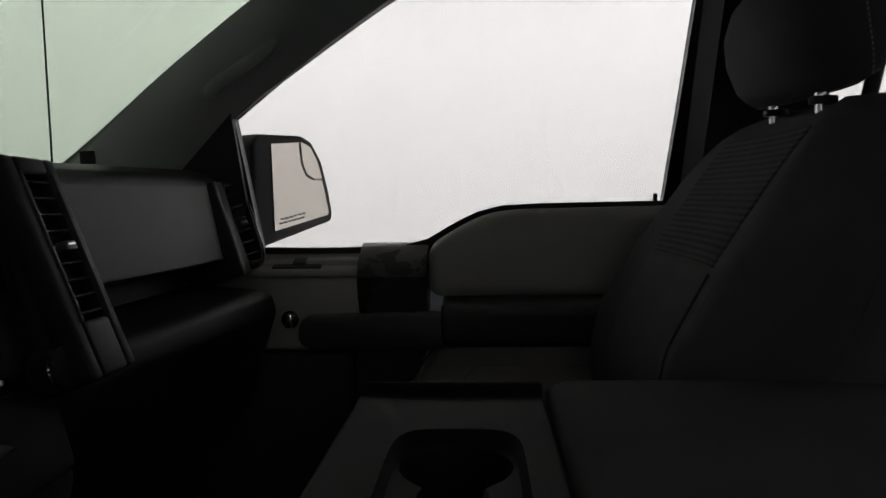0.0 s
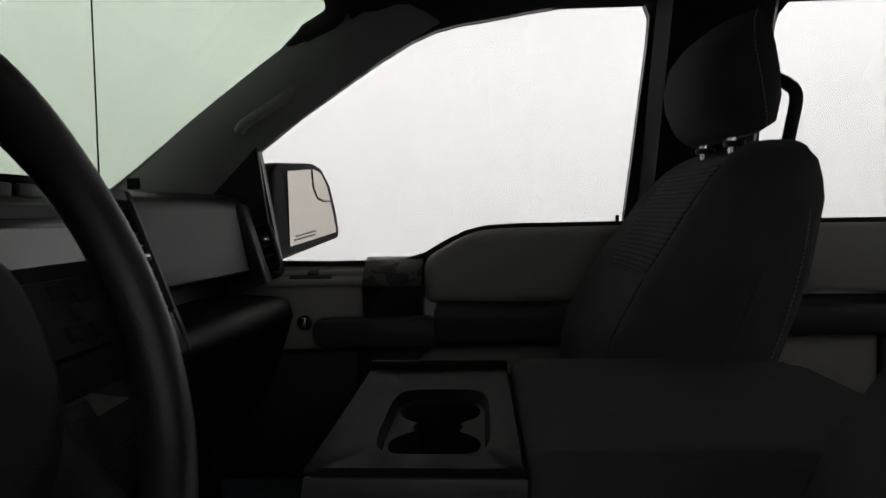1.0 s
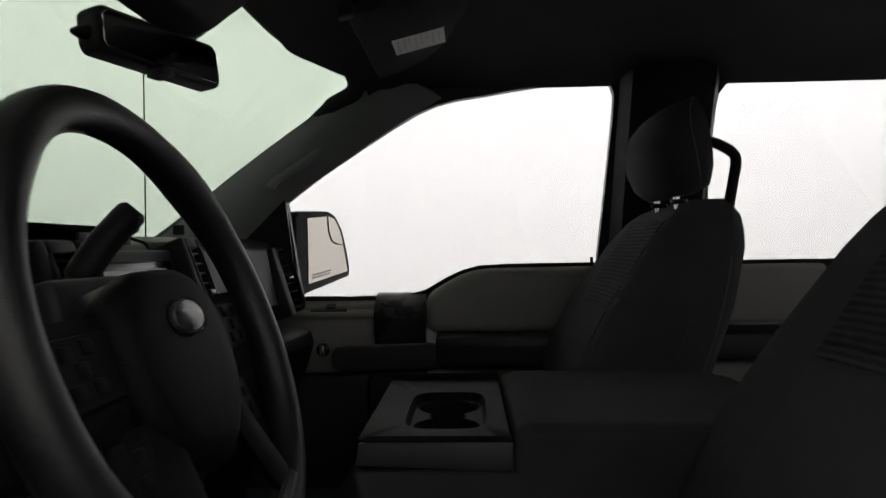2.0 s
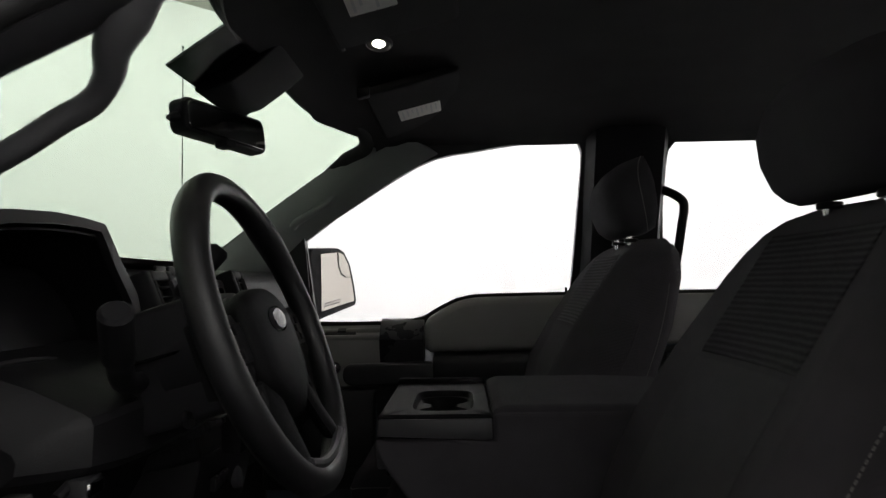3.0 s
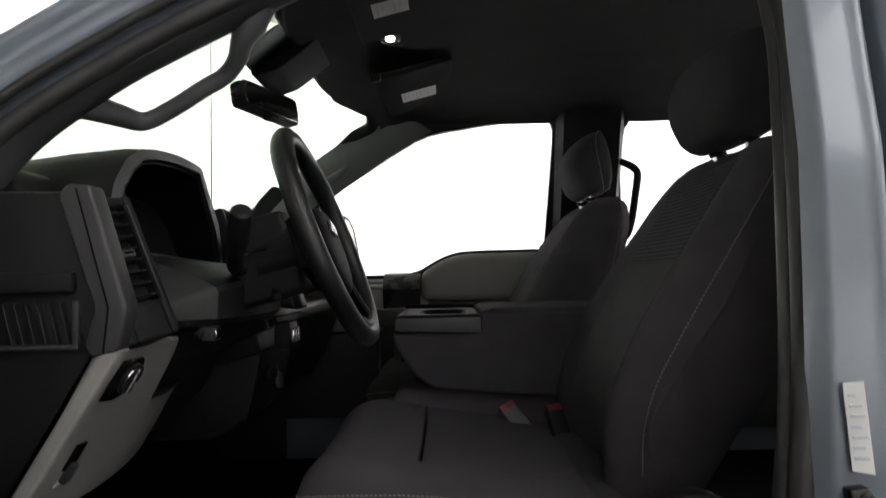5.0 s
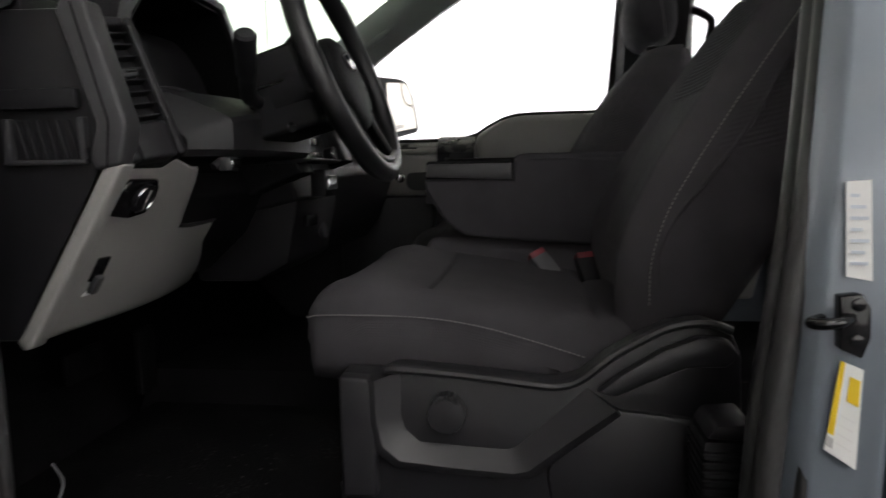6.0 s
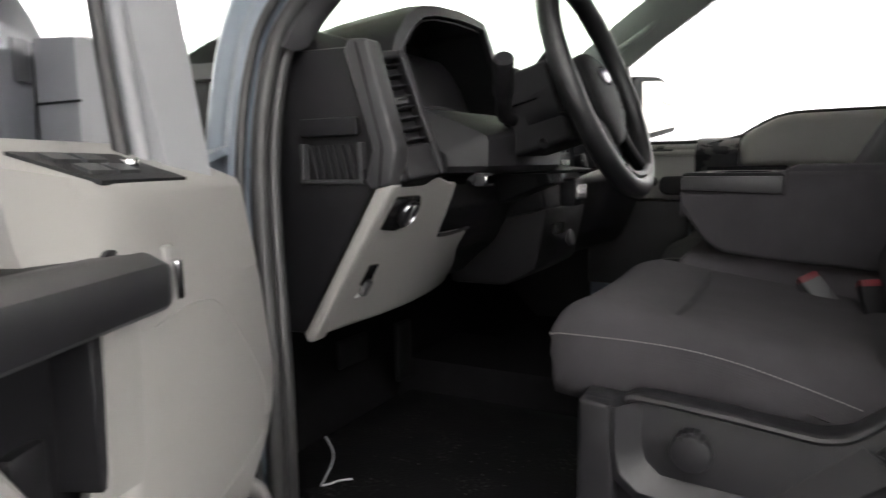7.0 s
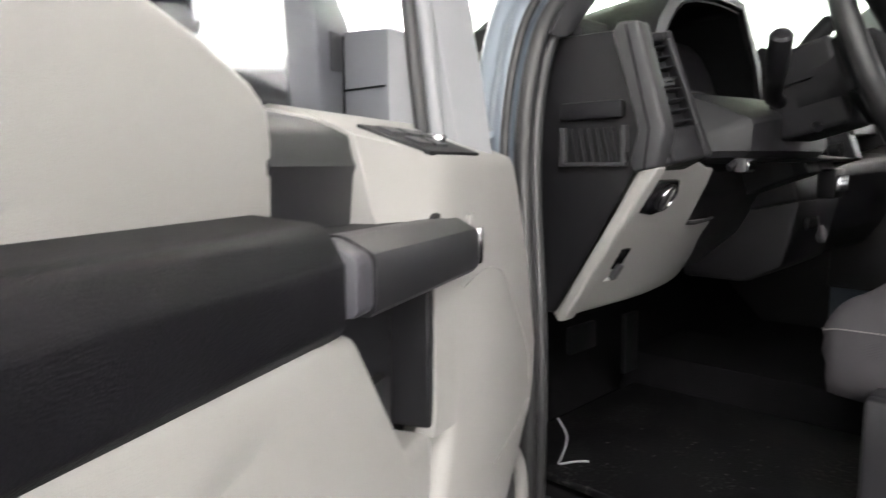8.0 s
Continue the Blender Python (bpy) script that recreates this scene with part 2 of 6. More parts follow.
def tube(path, r, n=12, closed=False, flat=1.0, up=(0, 0, 1)):
    """A round rod along a path; r is a radius or one for each point; flat squeezes it across up."""
    P = [Vector(p) for p in path]
    L = len(P)
    rings = []
    side0 = None
    for i, p in enumerate(P):
        if closed:
            t = (P[(i + 1) % L] - P[i - 1]).normalized()
        else:
            t = (P[min(i + 1, L - 1)] - P[max(i - 1, 0)]).normalized()
        if side0 is None:
            ref = Vector(up)
            if abs(ref.dot(t)) > 0.95:
                ref = Vector((1, 0, 0))
            s = t.cross(ref).normalized()
        else:
            s = (side0 - t * side0.dot(t)).normalized()
        side0 = s
        q = t.cross(s).normalized()
        rad = r[i] if isinstance(r, (list, tuple)) else r
        rings.append([p + s * (rad * math.cos(2 * math.pi * k / n)) + q * (rad * flat * math.sin(2 * math.pi * k / n)) for k in range(n)])
    if closed:
        rings.append(rings[0])
        bm = loft(rings, cap=False)
        bmesh.ops.remove_doubles(bm, verts=bm.verts[:], dist=1e-6)
        bmesh.ops.recalc_face_normals(bm, faces=bm.faces[:])
        return bm
    return loft(rings)


def disc(center, axis, r, h, n=32, bev=0.002, r2=None):
    """A round plate with its foot at center, h high along axis."""
    bm = bmesh.new()
    bmesh.ops.create_cone(bm, cap_ends=True, segments=n, radius1=r, radius2=r if r2 is None else r2, depth=h)
    if bev:
        rim = [e for e in bm.edges if abs(e.verts[0].co.z - e.verts[1].co.z) < 1e-6]
        bmesh.ops.bevel(bm, geom=rim, offset=bev, segments=2, affect="EDGES", profile=0.5)
    ax = Vector(axis).normalized()
    bm.transform(Matrix.Translation(Vector(center) + ax * h / 2) @ ax.to_track_quat("Z", "Y").to_matrix().to_4x4())
    return bm


def join(*bms):
    out = bmesh.new()
    for b in bms:
        me = bpy.data.meshes.new("tmp")
        b.to_mesh(me)
        out.from_mesh(me)
        bpy.data.meshes.remove(me)
        b.free()
    return out


def mesh_object(name, bm, mat, sharp=38):
    me = bpy.data.meshes.new(name)
    bm.normal_update()
    bm.to_mesh(me)
    bm.free()
    me.materials.append(mat)
    for p in me.polygons:
        p.use_smooth = True
    me.set_sharp_from_angle(angle=radians(sharp))
    return new(name, me)


def part(name, bm, mat, parent, label="", sharp=38):
    ob = mesh_object(name, bm, mat, sharp)
    ob.parent = parent
    ob.matrix_parent_inverse = parent.matrix_basis.inverted() if parent.parent is None else Matrix()
    return tagged(ob, label=label)


def thing(name, base, label, category, group="", kind=""):
    e = new(name)
    e.empty_display_size = 0.05
    e.matrix_basis = Matrix.Translation(base)
    return tagged(e, label=label, category=category, group=group, kind=kind)


def solid(name, bm, mat, label="", category="", kind="", group="", sharp=38):
    return tagged(mesh_object(name, bm, mat, sharp), label=label, category=category, kind=kind, group=group)


def stitches(path, step=0.0062, r=0.0007, long=0.004):
    """A row of single thread stitches along a path, as one mesh."""
    bm = bmesh.new()
    P = [Vector(p) for p in path]
    run = 0.0
    for a, b in zip(P, P[1:]):
        L = (b - a).length
        d = (b - a).normalized()
        side = d.cross(Vector((0.3, 0.5, 0.8))).normalized()
        up = d.cross(side)
        while run < L:
            o = a + d * run
            e = o + d * long
            ring = [[bm.verts.new(c + side * (r * sx) + up * (r * sy)) for sx, sy in ((-1, -1), (1, -1), (1, 1), (-1, 1))] for c in (o, e)]
            for i in range(4):
                j = (i + 1) % 4
                bm.faces.new((ring[0][i], ring[0][j], ring[1][j], ring[1][i]))
            bm.faces.new(ring[0])
            bm.faces.new(list(reversed(ring[1])))
            run += step
        run -= L
    bmesh.ops.recalc_face_normals(bm, faces=bm.faces[:])
    return bm
# ---- studio ----
C45, S45 = math.cos(radians(44)), math.sin(radians(44))
GROUND = 0.40


def room_point(a, b, z):
    """a along the wall in front of the truck's right corner, b towards it."""
    return (a * C45 - b * S45, a * S45 + b * C45, z)


def room_slab(name, a0, a1, b0, b1, z0, z1, mat, label):
    bm = box(a0, a1, b0, b1, z0, z1, 0)
    bm.transform(Matrix.Rotation(radians(44), 4, "Z"))
    return solid(name, bm, mat, label, "wall" if "wall" in name else name, "structure")


# the seen walls are one white sheet with a wide rounded corner
bend = [room_point(-8.2, 7.47, 0), room_point(3.2, 7.47, 0)]
for k in range(1, 12):
    q = math.pi / 2 * k / 12
    bend.append(room_point(3.2 + 4.8 * math.sin(q), 2.67 + 4.8 * math.cos(q), 0))
bend += [room_point(8.0, 2.67, 0), room_point(8.0, -8.2, 0)]
solid("wall_north", sheet([[(x, y, z) for x, y, _ in bend] for z in (GROUND, 2.5, 5.0)], 0.1), M_WALL, "plain white studio wall with a rounded corner", "wall", "structure")
room_slab("wall_south", -8.2, 8.2, -8.2, -8.0, GROUND, 5.0, M_WALL, "plain white studio wall behind the truck")
room_slab("wall_west", -8.2, -8.0, -8.0, 7.47, GROUND, 5.0, M_WALL, "plain white studio wall beside the truck")
room_slab("floor", -8.2, 8.2, -8.2, 7.67, GROUND - 0.2, GROUND, M_FLOOR, "smooth dark grey studio floor")
room_slab("ceiling", -8.2, 8.2, -8.2, 7.67, 5.0, 5.2, M_CEIL, "warm grey studio ceiling")
# unseen pale floor by the white wall, passenger side, added to bounce light up
cove = [(-9.6, 1.08)] + [(x, y) for x, y, _ in bend[1:-1]] + [(10.0, 1.08)]
solid("bounce_floor", prism([(x * 0.985, 1.08 + (y - 1.08) * 0.985) for x, y in cove], "z", GROUND - 0.02, GROUND + 0.005, 0), M_COVE, "pale floor strip along the white wall, added unseen to bounce light", "floor", "structure")
# wall washers along the white wall, and two unseen softboxes added as driver's-side fill
for a, b, turn in ((-5, 4.9, 44), (-1, 4.9, 44), (3.0, 4.4, 32), (5.2, 2.6, -22), (5.4, -1.2, -46), (5.4, -4.8, -46)):
    softbox("wall_washer", room_point(a, b, 4.85), (42, 0, turn), 3.0, 0.7, LIGHT)
for a in (-4.6, 0.0, 4.6):
    softbox("wall_washer", room_point(a, -5.4, 4.85), (42, 0, 224), 3.0, 0.7, LIGHT * SOUTH)
softbox("driver_side_fill", (2.3, -3.0, 4.75), (28, 22, 0), 2.4, 2.4, KEY)
softbox("driver_side_fill", (0.7, -3.1, 4.8), (30, 4, 0), 2.0, 2.0, KEY * SIDE)


# ---- cab shell ----
def side_y(z):
    """Lean of the side glass."""
    return 0.80 - 0.40 * (z - 1.26)


cab = thing("pickup_cab", (0.2, 0, GROUND), "blue-grey pickup truck cab with black rubber seals", "truck cab", kind="structure")
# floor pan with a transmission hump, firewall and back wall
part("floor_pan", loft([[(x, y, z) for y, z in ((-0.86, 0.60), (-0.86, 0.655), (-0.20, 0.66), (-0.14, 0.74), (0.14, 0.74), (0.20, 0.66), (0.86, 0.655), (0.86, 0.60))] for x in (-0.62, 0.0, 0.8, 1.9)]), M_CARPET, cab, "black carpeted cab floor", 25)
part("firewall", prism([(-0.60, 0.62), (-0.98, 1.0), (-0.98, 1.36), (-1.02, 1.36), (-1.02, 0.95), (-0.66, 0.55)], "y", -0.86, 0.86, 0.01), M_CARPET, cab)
part("back_wall", join(box(1.88, 1.93, -0.86, 0.86, 0.60, 1.34, 0.02), box(1.88, 1.93, -0.86, 0.86, 1.70, 1.80, 0.02), box(1.88, 1.93, -0.86, -0.62, 1.33, 1.71, 0.02), box(1.88, 1.93, 0.62, 0.86, 1.33, 1.71, 0.02)), M_HEAD, cab, "dark rear wall of the cab")
part("back_glass", box(1.90, 1.906, -0.63, 0.63, 1.33, 1.71, 0), M_GLASS, cab, "clear rear window glass").visible_shadow = False
for sg in (-1, 1):
    part("kick_panel", box(-1.02, -0.43 if sg > 0 else -0.45, *sorted((sg * 0.79, sg * 0.83)), 0.60, 1.37 if sg > 0 else 1.22, 0.01), M_BLACK if sg > 0 else M_PAINT, cab)
part("chassis", box(-1.3, 2.2, -0.62, 0.62, GROUND, 0.60, 0.04), M_BLACK, cab)
part("sill_plate", box(-0.42, 0.46, -0.92, -0.80, 0.62, 0.69, 0.012), M_BLACK, cab)
part("rocker_panel", prism([(-0.97, 0.42), (-0.88, 0.42), (-0.86, 0.67), (-0.93, 0.67), (-0.99, 0.58)], "x", -0.50, 1.9, 0.012), M_PAINT, cab)
part("rocker_panel", prism([(0.97, 0.42), (0.88, 0.42), (0.86, 0.67), (0.93, 0.67), (0.99, 0.58)], "x", -0.50, 1.9, 0.012), M_PAINT, cab)

# roof: outer skin and headliner
roof_rows = []
for i in range(15):
    x = -0.09 + 2.04 * i / 14
    roof_rows.append([(x, y, 1.90 + 0.03 * math.sin(math.pi * i / 14) - 0.10 * abs(y / 0.66) ** 4) for y in [k * 0.066 for k in range(-10, 11)]])
part("roof_skin", sheet(roof_rows, 0.012), M_PAINT, cab)


def liner_z(x, y):
    front = max(0.0, (0.06 - x) / 0.2)
    return 1.838 + 0.013 * (1 - min(1.0, max(0.0, (abs(y) - 0.12) / 0.2))) - (0.054 if y > 0 else 0.075) * abs(y / 0.60) ** 5 - 0.045 * front ** 2


rows = []
for i in range(25):
    x = -0.172 + 2.04 * (i / 24) ** 1.5
    rows.append([(x + 0.09 * (1 - i / 24) ** 6 * min(1, max(0, (abs(y) - 0.27) / 0.28)) ** 1.3, y, liner_z(x + 0.06 * (1 - i / 24) ** 6 * min(1, max(0, (abs(y) - 0.27) / 0.28)), y)) for y in [k * 0.0305 for k in range(-20, 21)]])
liner = solid("headliner", sheet(rows, 0.014), M_HEAD, "black cloth headliner of the cab", "headliner", "structure")

# windscreen pillars, passenger and driver, from the cowl to the roof
AP_W = [(-0.72, 0.745, 1.385), (-0.63, 0.725, 1.440), (-0.526, 0.70, 1.505), (-0.394, 0.67, 1.594), (-0.258, 0.64, 1.680), (-0.125, 0.612, 1.760), (-0.085, 0.597, 1.787), (-0.03, 0.585, 1.815)]
AP_D = [(-0.47, 0.755, 1.36), (-0.40, 0.735, 1.43), (-0.33, 0.715, 1.495), (-0.27, 0.693, 1.54), (-0.185, 0.675, 1.592), (-0.073, 0.648, 1.660), (0.02, 0.628, 1.714), (0.10, 0.612, 1.755)]


def pillar_sheet(a_pts, b_pts, bulge, sgn=1, n=5):
    A, B = cr(a_pts, n), cr(b_pts, n)
    grid = []
    for a, b in zip(A, B):
        row = []
        for k in range(7):
            u = k / 6
            p = a.lerp(b, u)
            row.append((p.x, sgn * (p.y - bulge * math.sin(math.pi * u)), p.z))
        grid.append(row)
    return sheet(grid, 0.01)


pill = thing("windscreen_pillar_trim", (-0.62, 0.74, 1.40), "dark grey moulded pillar trim with a finger slot", "pillar trim", kind="structure")
pp = part("cover", pillar_sheet(AP_W, AP_D, 0.022), M_PILLAR, pill)
slot = cr([(-0.312, 0.656, 1.556), (-0.298, 0.646, 1.572), (-0.263, 0.640, 1.591), (-0.215, 0.636, 1.620), (-0.187, 0.634, 1.645), (-0.184, 0.634, 1.652)], 5)
part("grip_ridge", tube(slot, [0.006] + [0.011] * (len(slot) - 2) + [0.006], 10), M_PILLAR, pill)
part("speaker_grille", box(-0.568, -0.540, 0.690, 0.700, 1.448, 1.472, 0.003), M_BLACK, pill)

# side structure above the windows and between the doors, passenger side


B_IN = [(0.493, 0.735), (0.728, 0.735)]
bp_rows = []
for z in (0.66, 0.95, 1.2, 1.34, 1.5, 1.62, 1.72, 1.78, 1.81):
    y = side_y(z) - 0.03 if z > 1.2 else 0.80 - 0.03 + (1.2 - z) * 0.05
    sw = 0.0
    bp_rows.append([(0.50 - sw, y + 0.02, z), (0.52 - sw, y - 0.02, z), (0.56, y - 0.035, z), (0.66, y - 0.035, z), (0.70 + sw, y - 0.02, z), (0.72 + sw, y + 0.02, z)])
bt = thing("door_pillar_trim", (0.61, 0.76, 0.66), "dark pillar trim between the front and rear doors", "pillar trim", kind="structure")
part("cover", sheet(bp_rows, 0.012), M_BLACK, bt)
belt_path = [(0.585, 0.60, 1.62), (0.575, 0.665, 1.45), (0.57, 0.70, 1.2), (0.565, 0.73, 0.95)]
part("seat_belt", tube(cr(belt_path, 6), 0.024, 8, flat=0.06, up=(0, 1, 0)), M_SATIN, bt, "grey seat belt webbing")
# roof rails over the doors
rail_p = [(-0.10, 0.592, 1.803), (-0.03, 0.592, 1.796), (0.05, 0.592, 1.804), (0.30, 0.588, 1.822), (0.8, 0.585, 1.826), (1.85, 0.585, 1.826)]
part("roof_rail", tube(cr(rail_p, 5), 0.036, 12), M_HEAD, cab)
part("roof_rail", tube(cr([(x, -y, min(z, 1.80) - 0.005) for x, y, z in rail_p], 5), 0.034, 12), M_HEAD, cab)
part("windscreen_header", tube(cr([(-0.085, -0.61, 1.80), (-0.122, -0.46, 1.812), (-0.153, -0.36, 1.808), (-0.172, -0.25, 1.802), (-0.176, 0, 1.802), (-0.172, 0.25, 1.802), (-0.153, 0.36, 1.810), (-0.122, 0.46, 1.815), (-0.082, 0.60, 1.808)], 6), 0.021, 12), M_HEAD, cab)

part("header_corner", tube(cr([(-0.10, 0.44, 1.80), (-0.085, 0.51, 1.785), (-0.097, 0.585, 1.763), (-0.155, 0.615, 1.737), (-0.22, 0.635, 1.70)], 6), [0.020] * 19 + [0.016, 0.014, 0.012, 0.010, 0.008, 0.006], 12), M_HEAD, cab)

# windscreen
ws = []
for i in range(14):
    u = (i - 1) / 12
    x0 = -0.135 - 0.80 * u
    row = []
    for k in range(17):
        v = k / 8 - 1
        half = 0.67 + 0.14 * u
        row.append((x0 + 0.06 * v * v * (0.4 + u) - 0.02, v * half, 1.808 - 0.545 * u - 0.02 * v * v))
    ws.append(row)
wind = solid("windshield", sheet(ws, 0.005), M_WIND, "large green-tinted windscreen glass", "windshield", "structure")
wind.visible_shadow = False

# ---- doors ----
WIN = [(-0.285, 1.522), (-0.275, 1.286), (-0.16, 1.284), (-0.038, 1.286), (0.004, 1.289), (0.046, 1.300), (0.098, 1.330), (0.14, 1.350), (0.185, 1.361), (0.26, 1.364), (0.476, 1.365), (0.484, 1.52), (0.492, 1.70), (0.492, 1.748), (0.480, 1.772), (0.455, 1.781), (0.36, 1.774), (0.264, 1.762), (0.195, 1.752), (0.137, 1.745), (0.09, 1.735), (0.043, 1.717), (-0.015, 1.687), (-0.073, 1.654), (-0.192, 1.584)]


def ring_frame(poly, out, yfun, depth, inner_shift=0.0):
    """A flat frame round an opening: from the opening's edge outwards by out, leaning with the side."""
    n = len(poly)
    c = Vector((sum(p[0] for p in poly) / n, sum(p[1] for p in poly) / n))
    inner, outer = [], []
    for i, p in enumerate(poly):
        a, b = Vector(poly[i - 1]), Vector(poly[(i + 1) % n])
        t = (b - a).normalized()
        nrm = Vector((t.y, -t.x))
        if nrm.dot(Vector(p) - c) < 0:
            nrm = -nrm
        inner.append(Vector(p) + nrm * inner_shift)
        outer.append(Vector(p) + nrm * out)
    rings = []
    for pts, d in ((inner, depth), (inner, 0.0), (outer, 0.0), (outer, depth)):
        rings.append([(p.x, yfun(p.y) + d, p.y) for p in pts])
    rings.append(rings[0])
    bm = loft(rings, cap=False)
    bmesh.ops.remove_doubles(bm, verts=bm.verts[:], dist=1e-6)
    bmesh.ops.recalc_face_normals(bm, faces=bm.faces[:])
    return bm


def flat_pane(poly, yfun, off, thick=0.004):
    bm = bmesh.new()
    a = [bm.verts.new((p[0], yfun(p[1]) + off, p[1])) for p in poly]
    b = [bm.verts.new((p[0], yfun(p[1]) + off + thick, p[1])) for p in poly]
    n = len(poly)
    bm.faces.new(a)
    bm.faces.new(list(reversed(b)))
    for i in range(n):
        bm.faces.new((a[i], b[i], b[(i + 1) % n], a[(i + 1) % n]))
    bmesh.ops.recalc_face_normals(bm, faces=bm.faces[:])
    return bm


pd = thing("front_door", (0.1, 0.84, 0.68), "closed passenger door with stone grey trim and black armrest", "car door")
part("glass", flat_pane(WIN, side_y, 0.012), M_GLASS, pd, "clear window glass").visible_shadow = False
part("window_frame", ring_frame(WIN, 0.045, side_y, 0.022), M_RUBBER, pd, "black rubber window surround")
body = [(-0.44, 0.64), (-0.44, 1.26), (-0.30, 1.262), (-0.04, 1.263), (0.05, 1.275), (0.10, 1.306), (0.15, 1.330), (0.20, 1.339), (0.50, 1.341), (0.50, 0.64)]
part("door_shell", prism(body, "y", 0.80, 0.90, 0.01), M_PAINT, pd)
# trim panel, fore part with the switch ledge
part("front_trim", prism([(-0.43, 1.090), (-0.43, 1.262), (-0.075, 1.268), (-0.078, 1.12), (-0.088, 1.094)], "y", 0.752, 0.802, 0.010, 3), M_STONE, pd, "stone grey moulded trim")
# lower part of the grey trim, coloured black to stand for shade
part("shaded_kick_pad", prism([(-0.43, 0.80), (-0.43, 1.087), (-0.09, 1.091), (-0.10, 1.07), (-0.105, 0.80)], "y", 0.757, 0.802, 0.008, 3), M_SOFT, pd, "lower door panel coloured black for the shade on it")
part("ledge", prism([(0.735, 1.235), (0.735, 1.247), (0.80, 1.276), (0.80, 1.235)], "x", -0.42, -0.078, 0.004), M_STONE, pd)
sw = part("switch_plate", prism([(0.742, 1.247), (0.742, 1.2535), (0.772, 1.2665), (0.772, 1.255)], "x", -0.243, -0.150, 0.002), M_SOFT, pd, "black window switch plate")
part("switch", prism([(0.748, 1.255), (0.748, 1.261), (0.766, 1.269), (0.766, 1.262)], "x", -0.205, -0.180, 0.0015), M_SATIN, sw)
# dark bridge between ledge and upper pad
part("bridge_trim", loft([[(x, y, z) for x in (-0.080, -0.05, 0.0, 0.035, 0.047)] + [(x, 0.82, z) for x in (0.047, -0.080)] for z, y in ((1.10, 0.745), (1.17, 0.742), (1.20, 0.728), (1.235, 0.722), (1.262, 0.738), (1.285, 0.775), (1.292, 0.80))]), M_BRIDGE, pd, "smooth black bridge panel")
part("upper_pad", prism([(0.049, 1.195), (0.049, 1.288), (0.10, 1.320), (0.15, 1.345), (0.20, 1.354), (0.53, 1.357), (0.53, 1.190)], "y", 0.733, 0.80, 0.026, 6), M_STONE, pd, "stone grey upper door pad")
arm_poly = [(0.660, 1.178), (0.672, 1.192), (0.78, 1.198), (0.78, 1.112), (0.69, 1.112), (0.665, 1.125)]
part("armrest", prism(arm_poly, "x", 0.075, 0.66, 0.008, 3), M_SOFT, pd, "long black padded armrest")
pull = [(-0.172, 1.122), (-0.178, 1.135), (-0.176, 1.160), (-0.165, 1.171), (0.06, 1.176), (0.085, 1.172), (0.085, 1.118), (0.06, 1.113), (-0.155, 1.112)]
part("pull_handle", prism(pull, "y", 0.668, 0.712, 0.010, 3), M_SOFT, pd, "black pull handle")
part("pull_foot", box(-0.06, 0.03, 0.70, 0.80, 1.118, 1.168, 0.008), M_SOFT, pd)
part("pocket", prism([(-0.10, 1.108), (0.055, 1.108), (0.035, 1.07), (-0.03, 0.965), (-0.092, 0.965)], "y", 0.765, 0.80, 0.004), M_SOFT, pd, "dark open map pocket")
part("lower_trim", prism([(0.062, 1.112), (0.60, 1.112), (0.60, 0.74), (-0.10, 0.74), (-0.09, 0.90), (-0.028, 0.963), (0.038, 1.07)], "y", 0.745, 0.80, 0.016, 3), M_STONE, pd, "stone grey lower trim")
part("lower_crease", prism([(0.11, 1.045), (0.135, 1.065), (0.58, 1.065), (0.58, 0.86), (0.09, 0.86)], "y", 0.738, 0.76, 0.010, 3), M_STONE, pd)
lev = part("release_bezel", disc((-0.214, 0.756, 1.153), (0, -1, 0), 0.017, 0.006, 24), M_GLOSS, pd)
part("release_lever", box(-0.222, -0.208, 0.740, 0.752, 1.138, 1.166, 0.003), M_CHROME, lev, "chrome release lever")
part("lock_pin", disc((0.466, 0.775, 1.362), (0, 0, 1), 0.004, 0.016, 12), M_SOFT, pd)
part("sail_panel", flat_pane([(-0.285, 1.530), (-0.285, 1.262), (-0.47, 1.262), (-0.47, 1.36), (-0.40, 1.43)], side_y, -0.012, 0.026), M_SATIN, pd, "black mirror sail panel")

# rear passenger door
RW = [(0.745, 1.366), (0.722, 1.60), (0.718, 1.66), (0.726, 1.745), (0.748, 1.775), (0.79, 1.787), (1.0, 1.789), (1.32, 1.786), (1.40, 1.75), (1.42, 1.70), (1.42, 1.366)]
rd = thing("rear_door", (1.1, 0.84, 0.68), "closed rear passenger door with stone grey trim and black armrest", "car door")
part("glass", flat_pane(RW, side_y, 0.012), M_GLASS, rd, "clear window glass").visible_shadow = False
part("window_frame", ring_frame(RW, 0.04, side_y, 0.022), M_RUBBER, rd, "black rubber window surround")
part("door_shell", prism([(0.66, 0.64), (0.66, 1.338), (1.90, 1.338), (1.90, 0.64)], "y", 0.80, 0.90, 0.01), M_PAINT, rd)
part("upper_pad", prism([(0.70, 1.212), (0.70, 1.356), (1.03, 1.356), (1.03, 1.212)], "y", 0.735, 0.80, 0.014, 3), M_STONE, rd)
part("rear_pad", prism([(1.034, 1.10), (1.034, 1.352), (1.60, 1.352), (1.60, 1.10)], "y", 0.745, 0.80, 0.014, 3), M_SOFT, rd)
part("armrest", prism([(0.67, 1.195), (0.78, 1.205), (0.78, 1.13), (0.69, 1.13), (0.672, 1.14)], "x", 0.72, 1.5, 0.008, 3), M_SOFT, rd)
part("release_lever", box(0.99, 1.015, 0.655, 0.68, 1.14, 1.17, 0.004), M_SATIN, rd)
